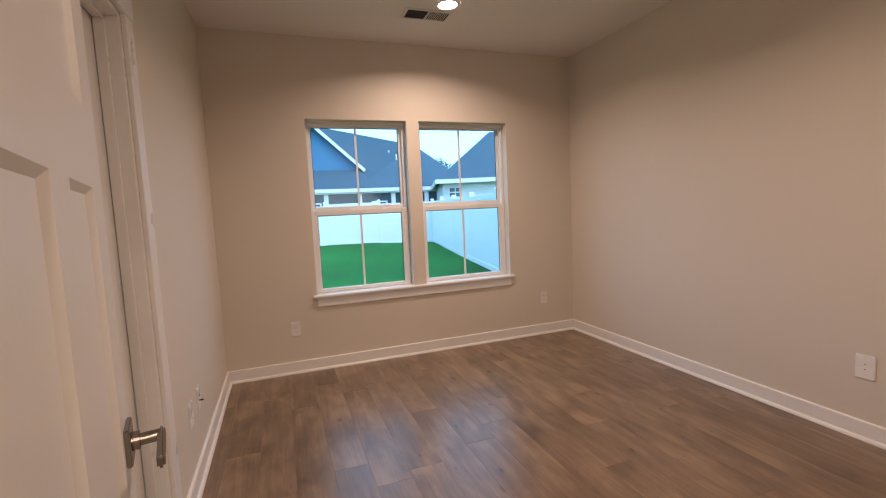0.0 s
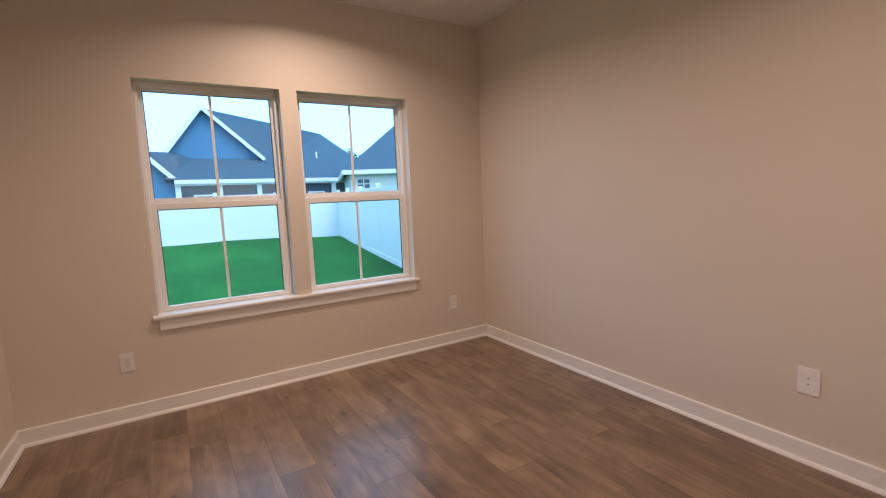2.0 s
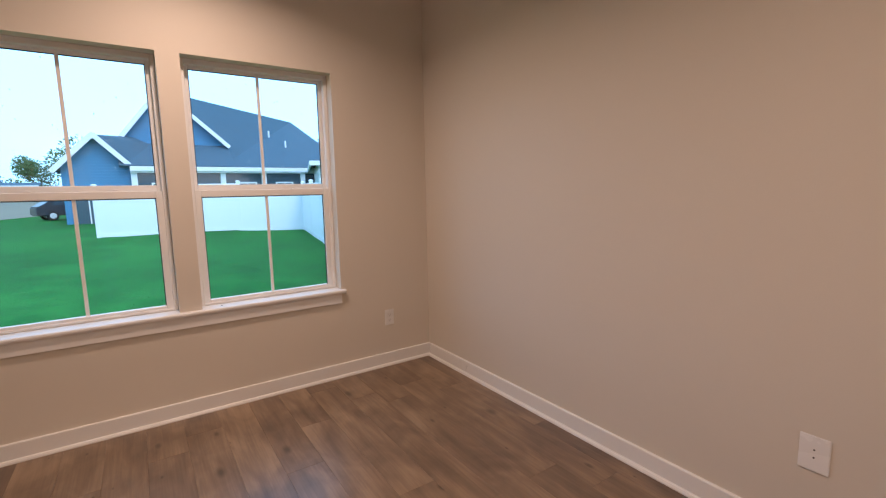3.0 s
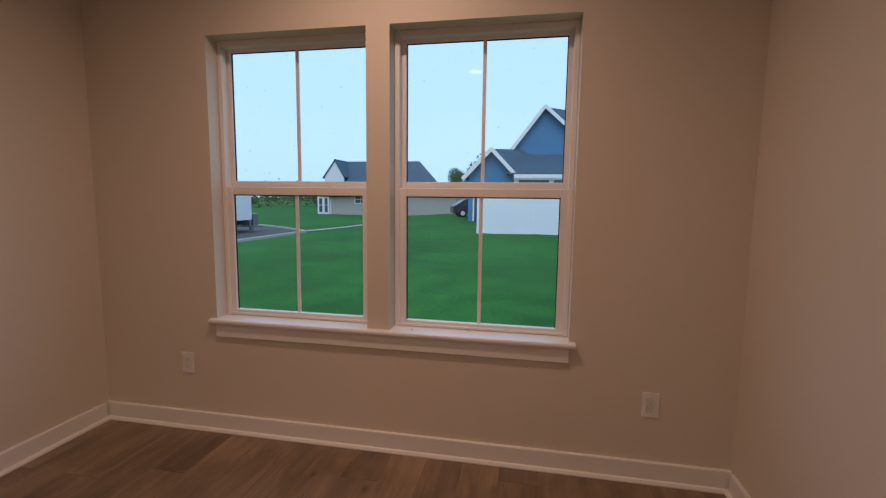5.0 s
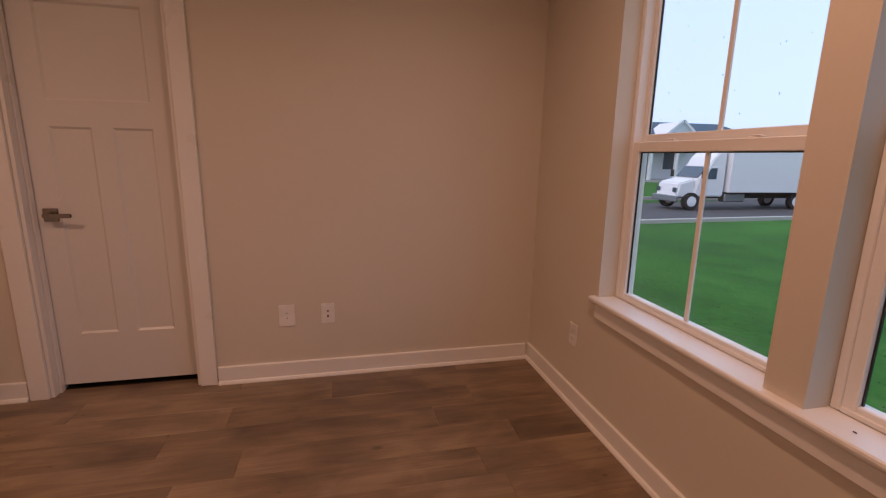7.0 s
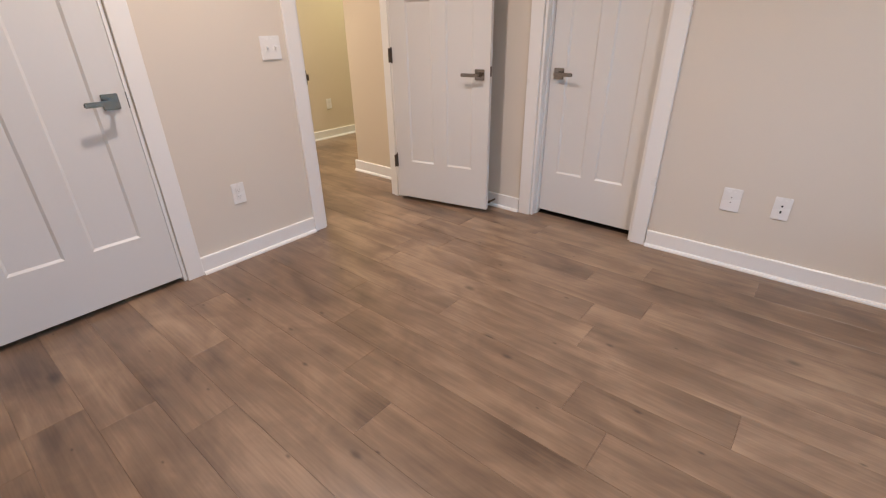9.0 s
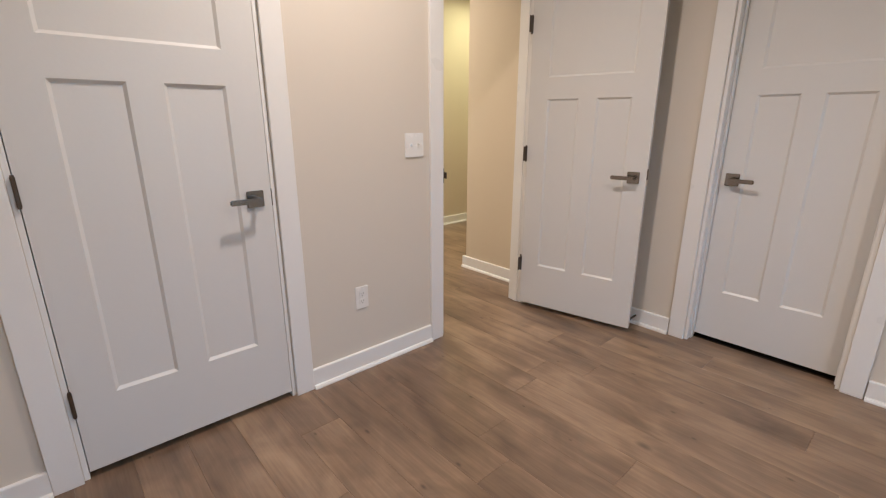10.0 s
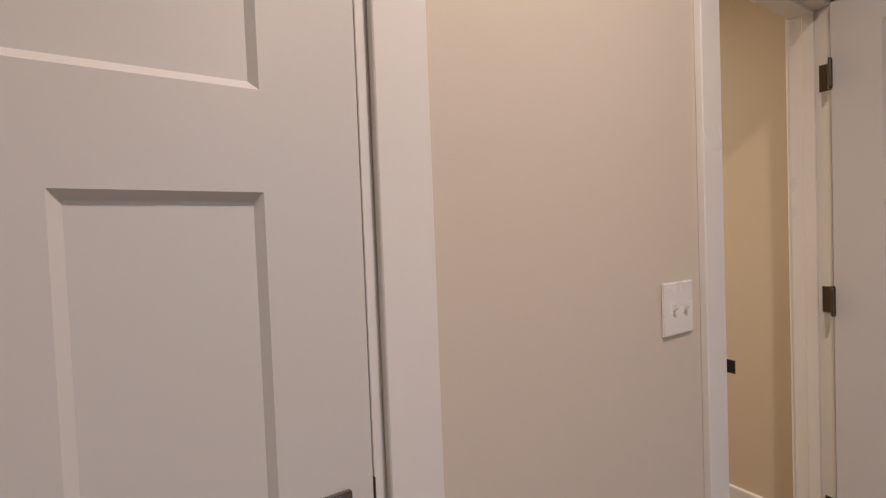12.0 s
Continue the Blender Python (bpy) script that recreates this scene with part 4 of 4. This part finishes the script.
TZ = -0.72
tk = thing("box_truck", "white box truck parked on the street", "truck")
bm = B()      # built along x with its nose at x = 0
bx(bm, 2.95, 11.0, -1.22, 1.22, 0.98, 3.35, 0.03)
part("cargo_box", bm, TRUCKW, tk)
bm = B()
prism(bm, [(0.95, 0.75), (2.80, 0.75), (2.80, 2.42), (1.78, 2.42), (1.20, 1.72)], -1.02, 1.02, "y")
bmesh.ops.bevel(bm, geom=list(bm.edges), offset=0.06, segments=2, affect="EDGES")
part("cab", bm, TRUCKW, tk)
bm = B()
prism(bm, [(1.80, 2.38), (2.86, 2.38), (2.86, 3.28), (2.45, 3.22), (2.05, 2.85)], -0.95, 0.95, "y")
bmesh.ops.bevel(bm, geom=list(bm.edges), offset=0.06, segments=2, affect="EDGES")
part("wind_deflector", bm, TRUCKW, tk)
bm = B()
prism(bm, [(0.0, 0.70), (1.10, 0.70), (1.10, 1.72), (0.15, 1.48)], -0.90, 0.90, "y")
bmesh.ops.bevel(bm, geom=list(bm.edges), offset=0.08, segments=2, affect="EDGES")
part("hood", bm, TRUCKW, tk)
bm = B()
bx(bm, -0.12, 0.06, -1.05, 1.05, 0.45, 0.78, 0.03)
part("bumper", bm, STEEL, tk)
for s in (-1, 1):
    bm = B()
    prism(bm, [(1.55, 1.70), (2.25, 1.70), (2.25, 2.30), (1.88, 2.30)], s * 1.005, s * 1.03, "y")
    part("side_window", bm, PANE, tk)
    bm = B()
    bx(bm, -0.03, 0.05, s * 0.70 - 0.14, s * 0.70 + 0.14, 0.98, 1.22, 0.02)
    part("headlight", bm, PANE, tk)
    bm = B()
    bx(bm, 1.18, 1.28, s * 1.28 - 0.11, s * 1.28 + 0.11, 1.75, 2.15, 0.02)
    part("mirror", bm, RUBBER, tk)
bm = B()
prism(bm, [(1.19, 1.80), (1.25, 1.75), (1.74, 2.33), (1.68, 2.38)], -0.88, 0.88, "y")
part("windshield", bm, PANE, tk)
bm = B()
bx(bm, 0.3, 10.9, -0.45, 0.45, 0.62, 0.98)
part("chassis", bm, RUBBER, tk)
bm = B()
bx(bm, 2.9, 4.2, -1.05, -0.55, 0.45, 0.90, 0.05)
part("fuel_tank", bm, STEEL, tk)
bm = B()
bx(bm, 11.0, 11.2, -1.0, 1.0, 0.55, 1.90, 0.02)
bx(bm, 11.2, 12.5, -1.0, 1.0, 0.42, 0.52, 0.02)
bx(bm, 11.5, 12.1, -0.95, 0.2, 0.52, 1.45, 0.03)
bx(bm, 11.9, 12.5, 0.1, 0.95, 0.52, 1.20, 0.03)
bx(bm, 11.15, 11.45, -1.0, -0.8, 0.08, 0.45)
bx(bm, 11.15, 11.45, 0.8, 1.0, 0.08, 0.45)
part("lift_gate", bm, STEEL, tk, "grey steel lift gate with boxes")
for wx in (0.85, 7.6):
    for wy in (-0.95, 0.95):
        wheel(tk, wx, wy, 0.48, 0.48)
tk.matrix_world = pose(-13.9, 15.8, TZ, 0, 0, 87) @ Matrix.Diagonal((0.74, 0.74, 0.74, 1))

car = thing("parked_car", "dark hatchback parked beside the blue house", "car")
bm = B()
prism(bm, [(0.0, 0.32), (4.2, 0.32), (4.25, 0.85), (3.9, 0.98), (3.2, 1.02), (2.6, 1.48), (1.0, 1.50), (0.25, 1.0), (0.0, 0.9)], -0.86, 0.86, "y")
bmesh.ops.bevel(bm, geom=list(bm.edges), offset=0.07, segments=2, affect="EDGES")
part("body", bm, CARP, car)
for s in (-1, 1):
    bm = B()
    prism(bm, [(0.75, 1.02), (2.95, 1.03), (2.5, 1.40), (1.1, 1.42)], s * 0.855, s * 0.875, "y")
    part("side_window", bm, PANE, car)
    for wx in (0.8, 3.4):
        wheel(car, wx, s * 0.76, 0.32, 0.32, 0.2)
car.matrix_world = pose(-4.2, 40.0, ground_z(-3, 36), 0, 0, 20)


# ---- trees ----
def tree_mesh(bm_leaf, rng, c, rx, rz, count, size):
    """A crown of many small leaf clumps with an uneven outline."""
    lobes = [(c + Vector((rng.uniform(-0.6, 0.6) * rx, rng.uniform(-0.6, 0.6) * rx, rng.uniform(-0.5, 0.55) * rz)), rng.uniform(0.35, 0.6)) for _ in range(7)]
    for _ in range(count):
        o, k = rng.choice(lobes)
        d = Vector((rng.gauss(0, 1), rng.gauss(0, 1), rng.gauss(0, 1))).normalized() * rng.random() ** 0.4
        p = o + Vector((d.x * rx * k, d.y * rx * k, d.z * rz * k))
        u = Vector((rng.gauss(0, 1), rng.gauss(0, 1), rng.gauss(0, 1))).normalized() * size * rng.uniform(0.5, 1.2)
        v_ = u.cross(Vector((rng.gauss(0, 1), rng.gauss(0, 1), rng.gauss(0, 1)))).normalized() * size * rng.uniform(0.3, 0.7)
        bm_leaf.faces.new([bm_leaf.verts.new(q) for q in (p - u, p - v_, p + u, p + v_)])


def tree(x, y, h, seed):
    rng = random.Random(seed)
    root = thing("tree", "leafy green tree beyond the houses", "tree", "trees", at=pose(x, y, ground_z(x, y) - 0.1))
    bm = B()
    cyl(bm, (0, 0, 0), (0.1, 0, h * 0.55), 0.045 * h * 0.5, 0.02 * h * 0.5, 10)
    for i in range(5):
        a = i * 1.3
        cyl(bm, (0.05, 0, h * (0.25 + 0.06 * i)), (math.cos(a) * h * 0.22, math.sin(a) * h * 0.22, h * (0.5 + 0.07 * i)), 0.012 * h * 0.5, 0.004 * h, 6)
    part("trunk", bm, BARK, root)
    bm = B()
    tree_mesh(bm, rng, Vector((0, 0, h * 0.62)), h * 0.34, h * 0.42, 3600, 0.020 * h)
    part("crown", bm, LEAF, root)


tree(-6.5, 62, 6.0, 1)
tree(-2.9, 60, 8.0, 2)
tree(25.0, 66, 8.8, 3)
tree(-30.5, 62, 3.6, 4)
tree(-1.0, 60, 5.0, 6)
rng = random.Random(11)
bm = B()
for i in range(70):
    a = radians(-62 + i * 1.45)
    d = rng.uniform(85, 120)
    hh = rng.uniform(4.0, 6.6)
    tree_mesh(bm, rng, Vector((d * math.sin(a), d * math.cos(a), ground_z(d * math.sin(a), 60) + hh * 0.45)), hh * 0.8, hh * 0.55, 420, 0.34)
tagged(part("far_trees", bm, LEAF), "distant line of green trees", "trees", kind="stuff")

# ---- floor planks ----
PW, PL = 0.180, 1.22
pm = bpy.data.meshes.new("plank")
pbm = B()
bx(pbm, 0.0002, PW - 0.0002, 0.0003, PL - 0.0003, -0.004, 0.0, 0.0006)
pbm.to_mesh(pm)
pbm.free()
pm.materials.append(OAK)


def plank(x0, x1, y0, y1):
    """One plank, cut to the room where it meets a wall; whole planks share one mesh."""
    if x1 - x0 > PW - 1e-4 and y1 - y0 > PL - 1e-4:
        me_ = pm
    else:
        b_ = B()
        bx(b_, 0.0002, x1 - x0 - 0.0002, 0.0003, y1 - y0 - 0.0003, -0.004, 0.0, 0.0006)
        me_ = bpy.data.meshes.new("plank")
        b_.to_mesh(me_)
        b_.free()
        me_.materials.append(OAK)
    o = new("plank", me_)
    o.parent = floor
    o.location = (x0, y0, 0.0)


rng = random.Random(3)
xa = -2.6
while xa < RW:
    ya = (HY if xa < 1.35 else -0.8) - rng.uniform(0.1, 1.1)
    lo = HY if xa < 1.35 else -0.8
    hi = RD if xa + PW > 0.0 else -0.75
    x0_, x1_ = xa, min(xa + PW, RW)
    while ya < hi:
        y0_, y1_ = max(ya, lo), min(ya + PL, hi)
        if y1_ - y0_ > 0.03:
            plank(x0_, x1_, y0_, y1_)
        ya += PL
    xa += PW
